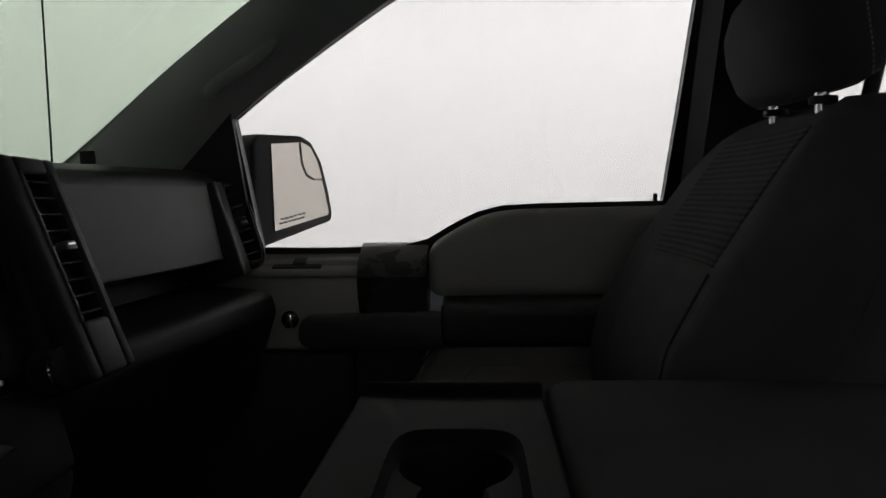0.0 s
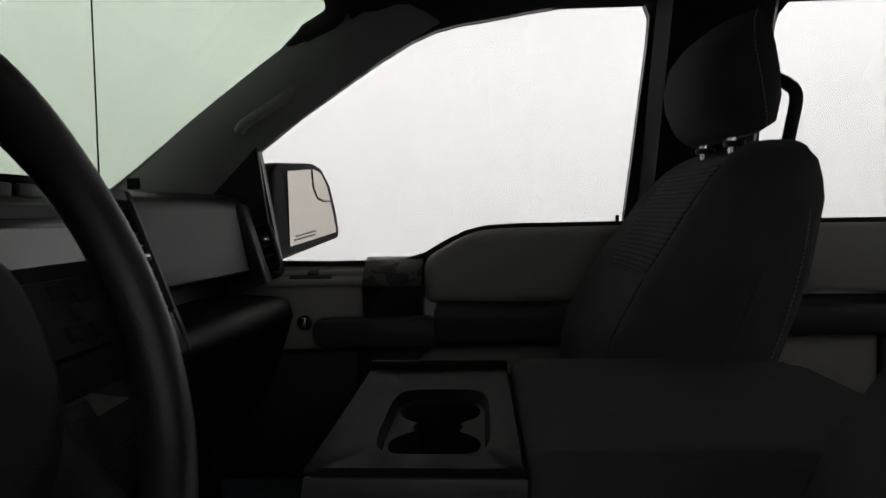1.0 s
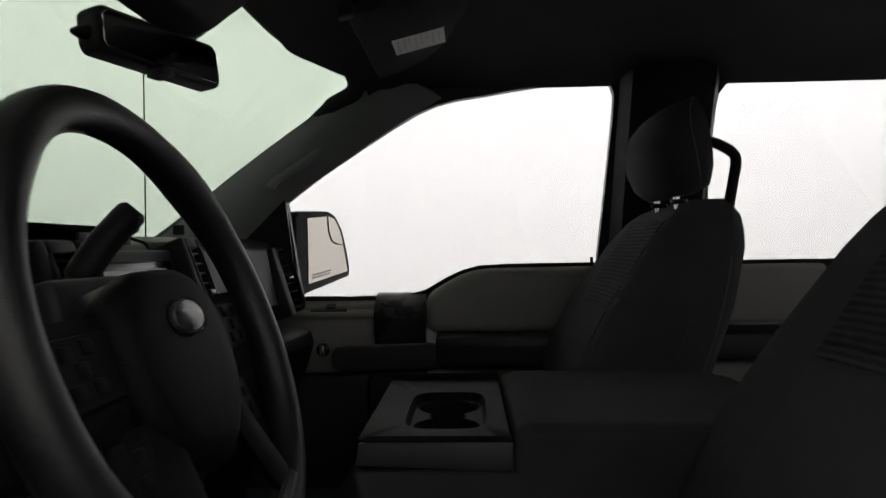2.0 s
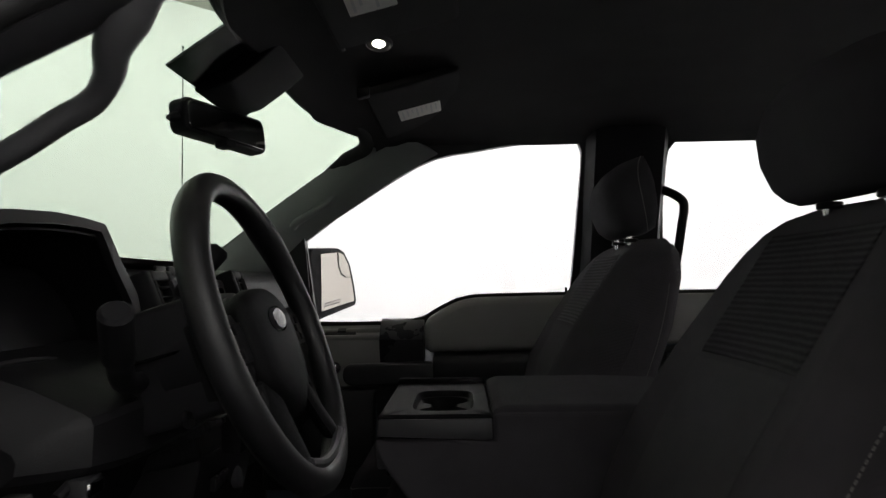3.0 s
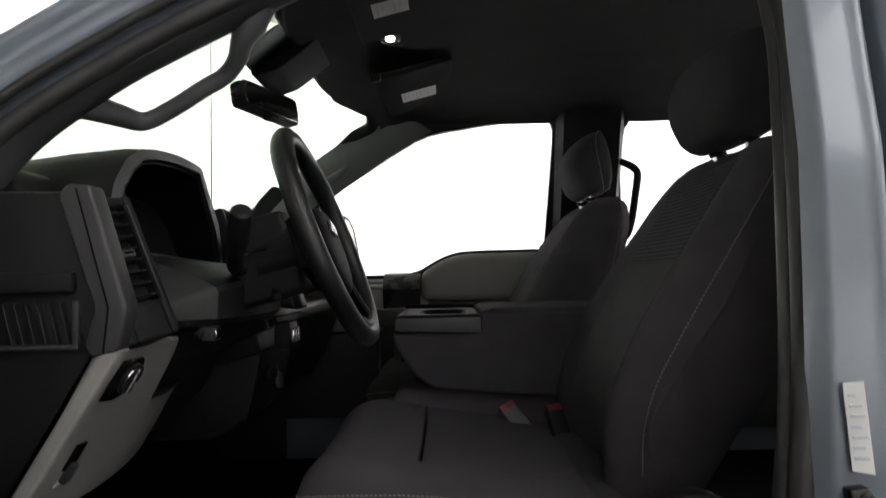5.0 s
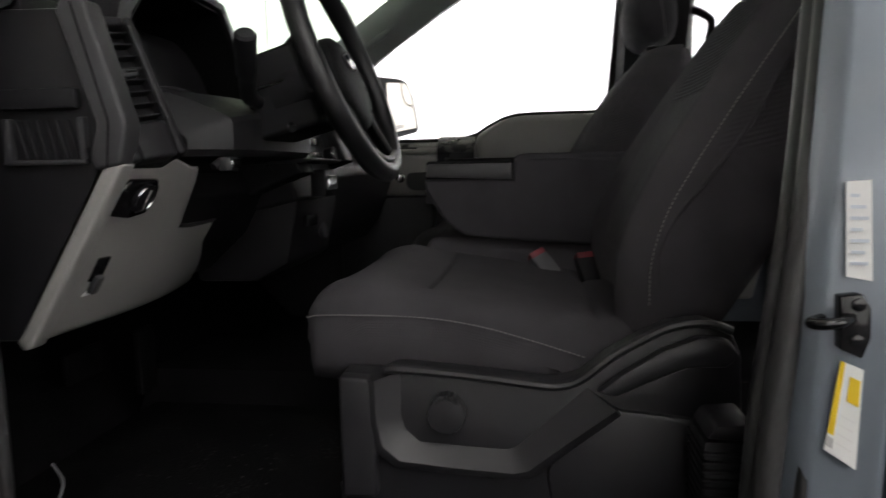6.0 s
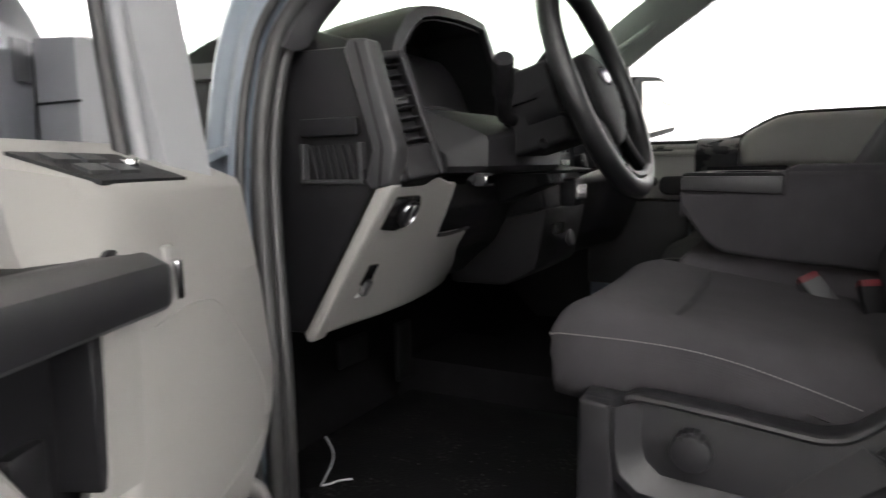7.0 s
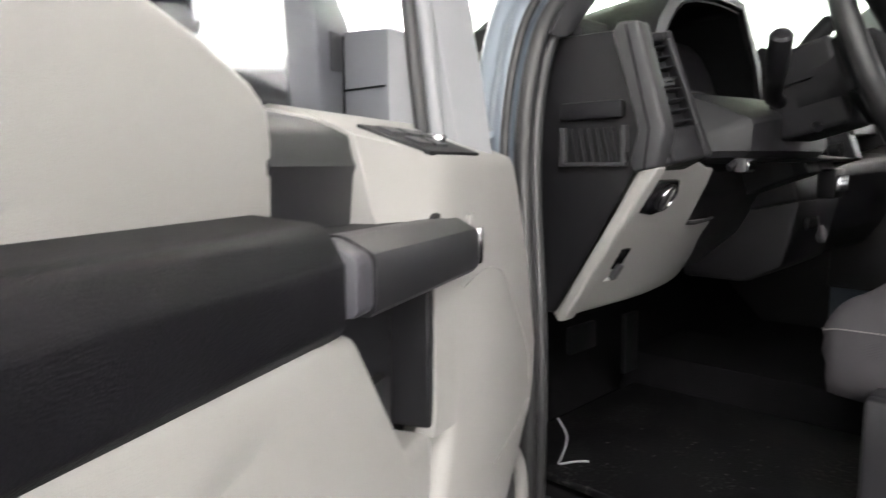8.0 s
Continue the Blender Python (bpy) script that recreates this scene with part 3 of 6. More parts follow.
part("lower_trim", prism([(0.72, 0.74), (0.72, 1.115), (1.0, 1.125), (1.0, 0.95), (0.95, 0.74)], "y", 0.745, 0.80, 0.014, 3), M_STONE, rd)
part("lower_pad", prism([(1.004, 0.74), (1.004, 1.12), (1.6, 1.12), (1.6, 0.74)], "y", 0.75, 0.80, 0.012, 3), M_SOFT, rd)
gh = thing("grab_handle", (0.73, 0.66, 1.55), "black fixed grab handle on the door pillar", "grab handle")
part("bar", tube(cr([(0.690, 0.655, 1.648), (0.715, 0.628, 1.640), (0.752, 0.618, 1.618), (0.766, 0.618, 1.595), (0.760, 0.625, 1.54), (0.748, 0.64, 1.45), (0.735, 0.66, 1.40), (0.71, 0.70, 1.375)], 5), 0.012, 12), M_BLACK, gh)

# passenger side mirror
pm = thing("side_mirror", (-0.27, 0.84, 1.28), "black side mirror with clear glass and a small wide-angle inset", "side mirror")
tilt = Matrix.Translation((-0.285, 0.895, 0)) @ Matrix.Rotation(radians(-25), 4, "Z")
hous = [(-0.052, 1.290), (-0.050, 1.492), (-0.03, 1.512), (0.105, 1.517), (0.138, 1.506), (0.172, 1.464), (0.196, 1.395), (0.207, 1.346), (0.203, 1.326), (0.012, 1.288), (-0.038, 1.278)]
part("housing", prism(hous, "x", -0.11, -0.002, 0.012, 3, tilt), M_BLACK, pm, "grained black housing")
gl = part("mirror_glass", prism([(0.004, 1.312), (0.002, 1.494), (0.10, 1.503), (0.125, 1.496), (0.151, 1.462), (0.173, 1.400), (0.187, 1.348), (0.184, 1.340)], "x", -0.004, 0.0005, 0.001, 1, tilt), M_SIDEMIR, pm, "flat mirror glass")
part("inset_mirror", prism([(0.093, 1.502), (0.125, 1.495), (0.150, 1.462), (0.164, 1.424), (0.135, 1.424), (0.112, 1.432), (0.098, 1.456)], "x", 0.0005, 0.0022, 0.0008, 1, tilt), M_SIDEMIR, gl, "small wide-angle inset glass")
part("inset_edge", tube([tilt @ Vector((0.0024, y, z)) for y, z in ((0.092, 1.503), (0.097, 1.456), (0.112, 1.430), (0.136, 1.421), (0.166, 1.421))], 0.0012, 6), M_GLOSS, gl)
for r in range(2):
    part("print_bar", join(*[box(0.0006, 0.0012, 0.018 + k * 0.014 + r * 0.004, 0.029 + k * 0.014 + r * 0.004, 1.326 + r * 0.009 + k * 0.002, 1.330 + r * 0.009 + k * 0.002, 0, 1, tilt) for k in range(6)]), M_INK, gl, "a line of small grey print")
part("arm", tube(cr([(-0.37, 0.80, 1.30), (-0.355, 0.84, 1.305), (-0.33, 0.88, 1.32)], 4), 0.030, 12, flat=0.7), M_BLACK, pm)
# ---- seats ----
BACK = [(0.96, 0.345, 0.50), (1.05, 0.325, 0.535), (1.12, 0.315, 0.54), (1.20, 0.335, 0.568), (1.30, 0.392, 0.606), (1.40, 0.462, 0.633), (1.45, 0.502, 0.638), (1.475, 0.535, 0.632), (1.488, 0.57, 0.615)]
BACK_D = [(0.96, 0.355, 0.50), (1.05, 0.350, 0.55), (1.12, 0.370, 0.60), (1.20, 0.412, 0.64), (1.30, 0.478, 0.685), (1.40, 0.548, 0.72), (1.45, 0.585, 0.73), (1.475, 0.615, 0.725), (1.488, 0.65, 0.71)]
WIDE = [(0.96, 0.24), (1.05, 0.262), (1.20, 0.268), (1.30, 0.258), (1.40, 0.235), (1.45, 0.21), (1.475, 0.17), (1.488, 0.11)]


def back_front(y, z, table):
    """x of the backrest's front at y from its middle: hollow between two bolsters."""
    f, b = lerp_table(table, z)
    w = lerp_table(WIDE, z)[0]
    u = min(1.0, abs(y) / w)
    hollow = 0.040 * (1 - min(1, (z - 1.0) / 0.5) * 0.55)
    h = hollow * (1 - min(1, u / 0.78) ** 3)
    edge = max(0, (u - 0.72) / 0.28)
    return f + h + 0.055 * edge ** 2


SEAM = [(-0.08, 0.968), (-0.05, 0.979), (0.0, 0.981), (0.06, 0.981), (0.14, 0.976), (0.21, 0.961), (0.29, 0.936), (0.36, 0.915), (0.41, 0.905)]


def cushion_top(x, y):
    """Upper face of the cushion about its middle line: two low bolsters, a cross crease, and an edge that rolls down to the side seam."""
    u = min(1.0, abs(y) / 0.262)
    mid = 1.012 - 0.05 * max(0, (x - 0.05) / 0.35) + 0.012 * math.exp(-((x + 0.01) / 0.05) ** 2)
    if x < 0:
        mid = lerp_table([(-0.080, 0.962), (-0.076, 0.978), (-0.070, 0.990), (-0.060, 1.002), (-0.045, 1.013), (-0.025, 1.020), (0.0, 1.0235)], x)[0]
    z = mid + 0.014 * min(u, 0.8) ** 3
    z -= (0.009 * math.exp(-abs(x - 0.092) / 0.013) + 0.022 * max(0.0, 1 - abs(x - 0.092) / 0.0036)) * max(0.0, min(1.0, (0.76 - u) / 0.10))
    z -= 0.010 * math.exp(-abs(x - 0.335) / 0.008) * min(1.0, u / 0.5)
    if u > 0.74:
        t = (u - 0.74) / 0.26
        low = lerp_table(SEAM, x)[0]
        z = low + (z - low) * math.sqrt(max(0.0, 1 - t * t))
    return z


def make_seat(side, table, hx, low, high, thin):
    """A front bucket seat about y = 0; side -1 has its controls and outer valance on -y."""
    s = thing("front_seat", (0.2, 0, 0.66), "charcoal cloth front seat with ribbed insert and pale stitching", "car seat", "front seats")
    rings = []
    xs = [-0.080, -0.077, -0.072, -0.064, -0.052, -0.038, -0.02, 0.0, 0.02, 0.04, 0.056, 0.068, 0.076, 0.082, 0.086, 0.0884, 0.0900, 0.092, 0.0940, 0.0956, 0.098, 0.102, 0.108, 0.118, 0.135, 0.16, 0.19, 0.22, 0.25, 0.28, 0.305, 0.32, 0.328, 0.335, 0.342, 0.35, 0.37, 0.39, 0.405]
    for x in xs:
        w = lerp_table([(-0.080, 0.205), (-0.076, 0.226), (-0.068, 0.241), (-0.05, 0.252), (-0.02, 0.259), (0.02, 0.262), (0.30, 0.262), (0.36, 0.252), (0.405, 0.225)], x)[0]
        edge_z = lerp_table(SEAM, x)[0]
        ring = []
        for k in range(33):
            v = -1 + 2 * k / 32
            ring.append((x, w * math.copysign(1 - (1 - abs(v)) ** 1.25, v), cushion_top(x, 0.262 * math.copysign(1 - (1 - abs(v)) ** 1.25, v))))
        inset = 0.012 if x < -0.07 else 0.0
        flank = [(x + inset * 0.2, w + 0.0005, edge_z - 0.006), (x + inset * 0.1, w + 0.004, edge_z - 0.026), (x + inset, w + 0.004, 0.915), (x + 2 * inset, w - 0.010, 0.890)]
        rings.append(ring + flank + [(a, -b, c) for a, b, c in reversed(flank)])
    cu = part("cushion", loft(rings), M_SIDE, s, "", 70)
    for sg in (-1, 1):
        seam = [(x, sg * (lerp_table([(-0.080, 0.205), (-0.076, 0.226), (-0.068, 0.241), (-0.05, 0.252), (-0.02, 0.259), (0.02, 0.262)], x)[0] + 0.0012), lerp_table(SEAM, x)[0] + 0.001) for x in (-0.078, -0.07, -0.055, -0.03, 0.0, 0.06, 0.12, 0.18, 0.25, 0.31)]
        part("stitching", stitches(cr([(x, y, z + 0.0028) for x, y, z in seam], 6)), M_THREAD, cu, "pale stitched seam")
    # backrest
    rings = []
    zs = [0.96, 1.0, 1.05, 1.10, 1.15, 1.20, 1.25, 1.30, 1.35, 1.40, 1.43, 1.455, 1.472, 1.482, 1.488]
    for z in zs:
        f, b = lerp_table(table, z)
        w = lerp_table(WIDE, z)[0]
        ring = [(back_front(w * v, z, table), w * v, z) for v in [-1 + 2 * k / 24 for k in range(25)]]
        ring += [(0.45 * back_front(w, z, table) + 0.55 * b, w * 1.01, z), (b - 0.03, w * 0.97, z), (b - 0.004, w * 0.8, z), (b, 0, z), (b - 0.004, -w * 0.8, z), (b - 0.03, -w * 0.97, z), (0.45 * back_front(w, z, table) + 0.55 * b, -w * 1.01, z)]
        rings.append(ring)
    bk = part("backrest", loft(rings), M_CLOTH, s, "", 60)
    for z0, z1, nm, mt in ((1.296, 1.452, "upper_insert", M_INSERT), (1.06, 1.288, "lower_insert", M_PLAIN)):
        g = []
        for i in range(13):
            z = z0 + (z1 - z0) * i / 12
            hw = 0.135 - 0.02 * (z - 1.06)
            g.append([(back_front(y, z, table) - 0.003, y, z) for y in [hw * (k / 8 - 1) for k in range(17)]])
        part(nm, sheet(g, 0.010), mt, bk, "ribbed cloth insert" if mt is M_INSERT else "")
    for sg in (-1, 1):
        path = []
        for z in (1.0, 1.06, 1.12, 1.18, 1.24, 1.30, 1.36, 1.42, 1.45):
            w = lerp_table(WIDE, z)[0]
            path.append((back_front(w * 0.97, z, table) - 0.001, sg * (w * 0.985 + 0.002), z))
        if sg == side or side < 0:
            part("stitching", stitches(cr(path, 6)), M_THREAD, bk, "pale stitched seam")
        else:
            rear = []
            for z in (1.06, 1.12, 1.20, 1.28, 1.36, 1.42):
                rear.append((lerp_table(table, z)[1] - 0.040, sg * (lerp_table(WIDE, z)[0] * 0.985 + 0.002), z))
            part("stitching", stitches(cr(rear, 6)), M_THREAD, bk, "pale stitched seam")
        path = [(x + hx * 0.3 * (z - 1.0) * 4, sg * y, z) for x, y, z in ((0.40, 0.266, 1.03), (0.395, 0.268, 1.07), (0.41, 0.2695, 1.115), (0.44, 0.269, 1.16), (0.485, 0.266, 1.23), (0.52, 0.259, 1.31))]
        part("side_welt", tube(cr(path, 5), 0.003, 8), M_CLOTH, bk)
    # headrest on two posts
    hr = []
    HR = [(1.478, 0.525 + hx, 0.566 + hx, 0.105), (1.484, 0.510 + hx, 0.598 + hx, 0.120), (1.50, 0.492 + hx, 0.622 + hx, 0.128), (1.54, 0.476 + hx, 0.630 + hx, 0.132), (1.58, 0.472 + hx, 0.628 + hx, 0.132), (1.62, 0.482 + hx, 0.622 + hx, 0.128), (1.65, 0.503 + hx, 0.614 + hx, 0.121), (1.672, 0.530 + hx, 0.604 + hx, 0.110), (1.683, 0.556 + hx, 0.590 + hx, 0.09)]
    for z, f, b, w in HR:
        f, b = f + thin[0], b + thin[1]
        z = low + (z - 1.478) * (high - low) / 0.205
        ring = []
        for k in range(28):
            a = 2 * math.pi * k / 28
            ca, sa = math.cos(a), math.sin(a)
            px, py = math.copysign(abs(ca) ** 0.62, ca), math.copysign(abs(sa) ** 0.62, sa)
            x = (f + b) / 2 + (b - f) / 2 * px
            if px < 0:
                x += 0.012 * abs(py) ** 2
            ring.append((x, w * py, z))
        hr.append(ring)
    h = part("headrest", loft(hr), M_SIDE, s, "", 60)
    for sg in (-1, 1):
        path = [(0.578 + hx, sg * 0.127, low + 0.010), (0.574 + hx, sg * 0.1335, 1.53), (0.566 + hx, sg * 0.1335, 1.58), (0.560 + hx, sg * 0.1295, 1.62), (0.562 + hx, sg * 0.121, high - 0.025), (0.572 + hx, sg * 0.105, high - 0.006)]
        part("stitching", stitches(cr(path, 6)), M_THREAD, h, "pale stitched seam")
        part("post", tube([(0.556 + hx, sg * 0.065, 1.44), (0.550 + hx, sg * 0.065, 1.52)], 0.006, 12), M_CHROME, s, "chrome headrest post")
        part("post_collar", disc((0.556 + hx, sg * 0.065, 1.482), (0, 0, 1), 0.016, 0.009, 20), M_BLACK, s)
    part("seat_frame", box(0.0, 0.44, -0.22, 0.22, 0.72, 0.895, 0.02), M_BLACK, s)
    for sg in (-1, 1):
        part("seat_rail", box(-0.04, 0.50, sg * 0.19 - 0.02, sg * 0.19 + 0.02, 0.66, 0.722, 0.006), M_STEEL, s)
    # outer valance: a raised moulding with a sunk field that holds the knob
    o = side
    top = [(0.0, 0.921), (0.048, 0.918), (0.060, 0.926), (0.077, 0.929), (0.17, 0.922), (0.250, 0.913), (0.276, 0.912), (0.303, 0.920), (0.335, 0.946), (0.360, 0.963), (0.408, 0.988), (0.45, 0.994), (0.478, 0.985), (0.492, 0.955), (0.494, 0.90)]
    grow = lambda pts: [(0.25 + (x - 0.25) * 1.037, 1.18 + (z - 1.18) * 1.037) for x, z in pts]
    v = part("valance", prism(top + [(0.50, 0.74), (0.0, 0.74)], "y", o * 0.27, o * 0.316, 0.004, 2), M_TRIM, s, "black plastic seat side valance")
    # the sunk field is framed by a broad bevel that falls from the front block along the foot and up to the recliner
    outer = [(0.048, 0.917), (0.049, 0.865), (0.056, 0.832), (0.078, 0.813), (0.150, 0.807), (0.222, 0.803), (0.240, 0.807), (0.290, 0.846), (0.345, 0.888)]
    inner = [(0.078, 0.925), (0.077, 0.868), (0.083, 0.848), (0.101, 0.832), (0.155, 0.829), (0.214, 0.826), (0.226, 0.831), (0.268, 0.869), (0.312, 0.910)]
    skirt = [(0.030, 0.917), (0.030, 0.860), (0.044, 0.822), (0.072, 0.801), (0.150, 0.796), (0.224, 0.792), (0.248, 0.797), (0.298, 0.838), (0.352, 0.880)]
    bevel = [[(a[0], o * 0.300, a[1]), (a[0], o * 0.3165, a[1]), (0.15 * a[0] + 0.85 * b[0], o * 0.332, 0.15 * a[1] + 0.85 * b[1]), (b[0], o * 0.335, b[1]), (0.6 * b[0] + 0.4 * c[0], o * 0.334, 0.6 * b[1] + 0.4 * c[1]), (c[0], o * 0.329, c[1]), (c[0], o * 0.300, c[1])] for a, b, c in zip(inner, outer, skirt)]
    part("valance_moulding", loft(bevel), M_TRIM, v, "", 25)
    part("valance_lip", tube([(x, o * 0.322, z) for x, z in cr2(top[2:13])], 0.0055, 8), M_TRIM, v)
    part("front_block", prism([(0.0, 0.76), (0.0, 0.921), (0.047, 0.918), (0.047, 0.76)], "y", o * 0.30, o * 0.334, 0.006, 3), M_TRIM, v)
    part("rear_cover", prism([(0.318, 0.903), (0.350, 0.884), (0.420, 0.878), (0.500, 0.868), (0.500, 0.75), (0.27, 0.75), (0.262, 0.80)], "y", o * 0.30, o * 0.3225, 0.006, 2), M_TRIM, v)
    lever = [(0.318, 0.923), (0.345, 0.945), (0.39, 0.975), (0.43, 0.990), (0.46, 0.988), (0.475, 0.97), (0.46, 0.955), (0.42, 0.955), (0.38, 0.938), (0.34, 0.918)]
    part("recliner_lever", prism(grow(lever), "y", o * 0.330, o * 0.350, 0.006, 2), M_TRIM, s, "black recliner lever")
    part("lumbar_knob", disc((0.139, o * 0.318, 0.876), (0, o, 0), 0.024, 0.022, 28, 0.003), M_TRIM, s, "round black adjuster knob")
    part("knob_grip", join(*[box(0.139 + 0.020 * math.sin(a) - 0.003, 0.139 + 0.020 * math.sin(a) + 0.003, *sorted((o * 0.322, o * 0.343)), 0.876 + 0.0245 * math.cos(a) - 0.003, 0.876 + 0.0245 * math.cos(a) + 0.003, 0.001, 1) for a in (-0.7, -0.35, 0, 0.35, 0.7)]), M_TRIM, s)
    return s


def cr2(pts):
    return [(p.x, p.y) for p in cr([(a, b, 0) for a, b in pts], 4)]


seat_d = make_seat(-1, BACK_D, 0.085, 1.491, 1.667, (-0.010, -0.014))
seat_d.matrix_basis = Matrix.Translation((0.2, -0.398, 0.66))
seat_p = make_seat(1, BACK, 0.0, 1.496, 1.680, (0.008, -0.010))
seat_p.matrix_basis = Matrix.Translation((0.2, 0.420, 0.66))

# ---- centre seat folded down as a console ----
con = thing("centre_console", (0.2, -0.02, 0.70), "folded centre seat console with black twin cup holder", "console")
CY0, CY1 = -0.185, 0.140
side_poly = [(0.024, 1.160), (0.030, 1.130), (0.07, 1.073), (0.105, 1.046), (0.20, 1.036), (0.36, 1.025), (0.52, 1.03), (0.56, 1.20), (0.206, 1.200), (0.2055, 1.160)]
low_poly = [(0.05, 1.095), (0.07, 1.073), (0.105, 1.046), (0.20, 1.036), (0.36, 1.025), (0.52, 1.03), (0.56, 1.20), (0.206, 1.200), (0.2055, 1.095)]
part("folded_back", join(prism(side_poly, "y", CY0 - 0.004, CY0 + 0.022, 0.010, 3), prism(side_poly, "y", CY1 - 0.022, CY1 + 0.004, 0.010, 3), prism(low_poly, "y", CY0 + 0.015, CY1 - 0.015, 0.004, 1), box(0.026, 0.044, CY0 + 0.01, CY1 - 0.01, 1.11, 1.165, 0.006, 2)), M_SIDE, con, "charcoal cloth folded backrest")
part("pad", prism([(0.206, 1.19), (0.206, 1.202), (0.225, 1.209), (0.42, 1.209), (0.54, 1.204), (0.54, 1.17)], "y", CY0, CY1, 0.010, 3), M_SIDE, con)
part("base", box(0.02, 0.50, CY0 + 0.02, CY1 - 0.02, 0.70, 1.04, 0.03, 3), M_CLOTH, con)
part("centre_cushion", box(-0.03, 0.46, CY0 + 0.01, CY1 - 0.01, 0.86, 0.985, 0.035, 4), M_CLOTH, con)


def plate_with_hole(outer, hole, z_top, z_rim, z_floor, n=96):
    """A plate over a rectangle with a star-shaped hole about (0, 0) of the hole's function of angle."""
    x0, x1, y0, y1, cx, cy = outer
    rings = []
    def rect(inset):
        pts = []
        for k in range(n):
            a = 2 * math.pi * k / n
            c, s = math.cos(a), math.sin(a)
            r = 1e9
            if c > 1e-9: r = min(r, (x1 - inset - cx) / c)
            if c < -1e-9: r = min(r, (x0 + inset - cx) / c)
            if s > 1e-9: r = min(r, (y1 - inset - cy) / s)
            if s < -1e-9: r = min(r, (y0 + inset - cy) / s)
            pts.append((cx + r * c, cy + r * s))
        return pts
    def hole_ring(g):
        return [(cx + (hole(2 * math.pi * k / n) + g) * math.cos(2 * math.pi * k / n), cy + (hole(2 * math.pi * k / n) + g) * math.sin(2 * math.pi * k / n)) for k in range(n)]
    def tray_ring(inset):
        pts = []
        for k in range(n):
            a = 2 * math.pi * k / n
            c, s = math.cos(a), math.sin(a)
            hx, hy, e = 0.048 - inset, 0.097 - inset, 5.0
            r = (abs(c / hx) ** e + abs(s / hy) ** e) ** (-1 / e)
            pts.append((cx + r * c, cy + r * s))
        return pts
    def lift(p, z):
        return [(a, b, z) for a, b in p]
    rings = [lift(rect(0.0), 1.160), lift(rect(0.0), z_top - 0.004), lift(rect(0.004), z_top), lift(tray_ring(-0.002), z_top), lift(tray_ring(0.003), z_rim), lift(hole_ring(0.002), z_rim), lift(hole_ring(0), z_rim - 0.003), lift(hole_ring(-0.003), z_floor + 0.005)]
    bm = loft(rings, cap=False)
    bm.faces.new([v for v in bm.verts][-n:])
    bmesh.ops.recalc_face_normals(bm, faces=bm.faces[:])
    return bm


def cups(a):
    best = 0.022
    for oy in (-0.048, 0.048):
        c, s, r = math.cos(a), math.sin(a), 0.040
        b = oy * s
        disc_ = b * b - oy * oy + r * r
        if disc_ > 0:
            best = max(best, b + math.sqrt(disc_))
    return best


part("cup_holder", plate_with_hole((0.031, 0.205, CY0 - 0.006, CY1 + 0.006, 0.128, -0.058), cups, 1.196, 1.186, 1.115), M_CUP, con, "black plastic twin cup holder")
part("cup_floor", box(0.04, 0.205, CY0 + 0.02, CY1 - 0.02, 1.098, 1.118, 0.004), M_CUP, con)
part("holder_skirt", prism([(0.030, 1.165), (0.033, 1.19), (0.2045, 1.19), (0.2045, 1.158)], "y", CY0 - 0.0085, CY0 - 0.002, 0.002), M_SATIN, con)
part("far_lip", box(0.032, 0.203, CY1 - 0.004, CY1 + 0.006, 1.188, 1.206, 0.004, 3), M_CUP, con)

for i, (head, foot, across) in enumerate((((0.249, -0.204, 1.012), (0.291, -0.230, 0.961), (0.032, 0.015, 0.012)), ((0.340, -0.226, 1.012), (0.358, -0.262, 0.945), (0.032, 0.012, 0.0)))):
    b = thing("seat_belt_buckle", foot, "black seat belt buckle with red release button", "buckle", "front buckles")
    up = (Vector(head) - Vector(foot)).normalized()
    wide = (Vector(across) - up * up.dot(Vector(across))).normalized()
    R = Matrix.Translation(head) @ Matrix((wide, up.cross(wide), up)).transposed().to_4x4()
    part("body", box(-0.018, 0.018, -0.010, 0.010, -0.068, -0.003, 0.005, 3, R), M_MID if i == 0 else M_BLACK, b)
    part("release_button", box(-0.0165, 0.0165, -0.0105, 0.0105, -0.010, 0.003, 0.002, 2, R), M_RED, b, "red release button")
    part("stalk_plate", box(-0.010, 0.010, -0.003, 0.003, -0.13, -0.066, 0.001, 1, R), M_STEEL, b, "bright steel buckle stalk")
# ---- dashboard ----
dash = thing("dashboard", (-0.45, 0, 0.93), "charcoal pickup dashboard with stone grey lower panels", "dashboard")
P_PROF = [(-0.74, 1.385), (-0.62, 1.424), (-0.52, 1.436), (-0.44, 1.434), (-0.408, 1.424), (-0.398, 1.408), (-0.372, 1.274), (-0.382, 1.266), (-0.47, 1.258), (-0.475, 1.205), (-0.36, 1.193), (-0.342, 1.182), (-0.335, 1.155), (-0.352, 1.10), (-0.39, 1.0), (-0.44, 0.93), (-0.74, 0.93)]
def bowed(x, z, y):
    """The passenger face comes towards the seat and its shelf climbs as it nears the door."""
    u = (y - 0.225) / 0.45
    out = max(0.0, min(1.0, (x + 0.62) / 0.15))
    return (x + u * out * (0.068 + 0.035 * max(0.0, min(1.0, (1.28 - z) / 0.08))), y, z + u * out * 0.022 * max(0.0, min(1.0, (1.285 - z) / 0.09)))


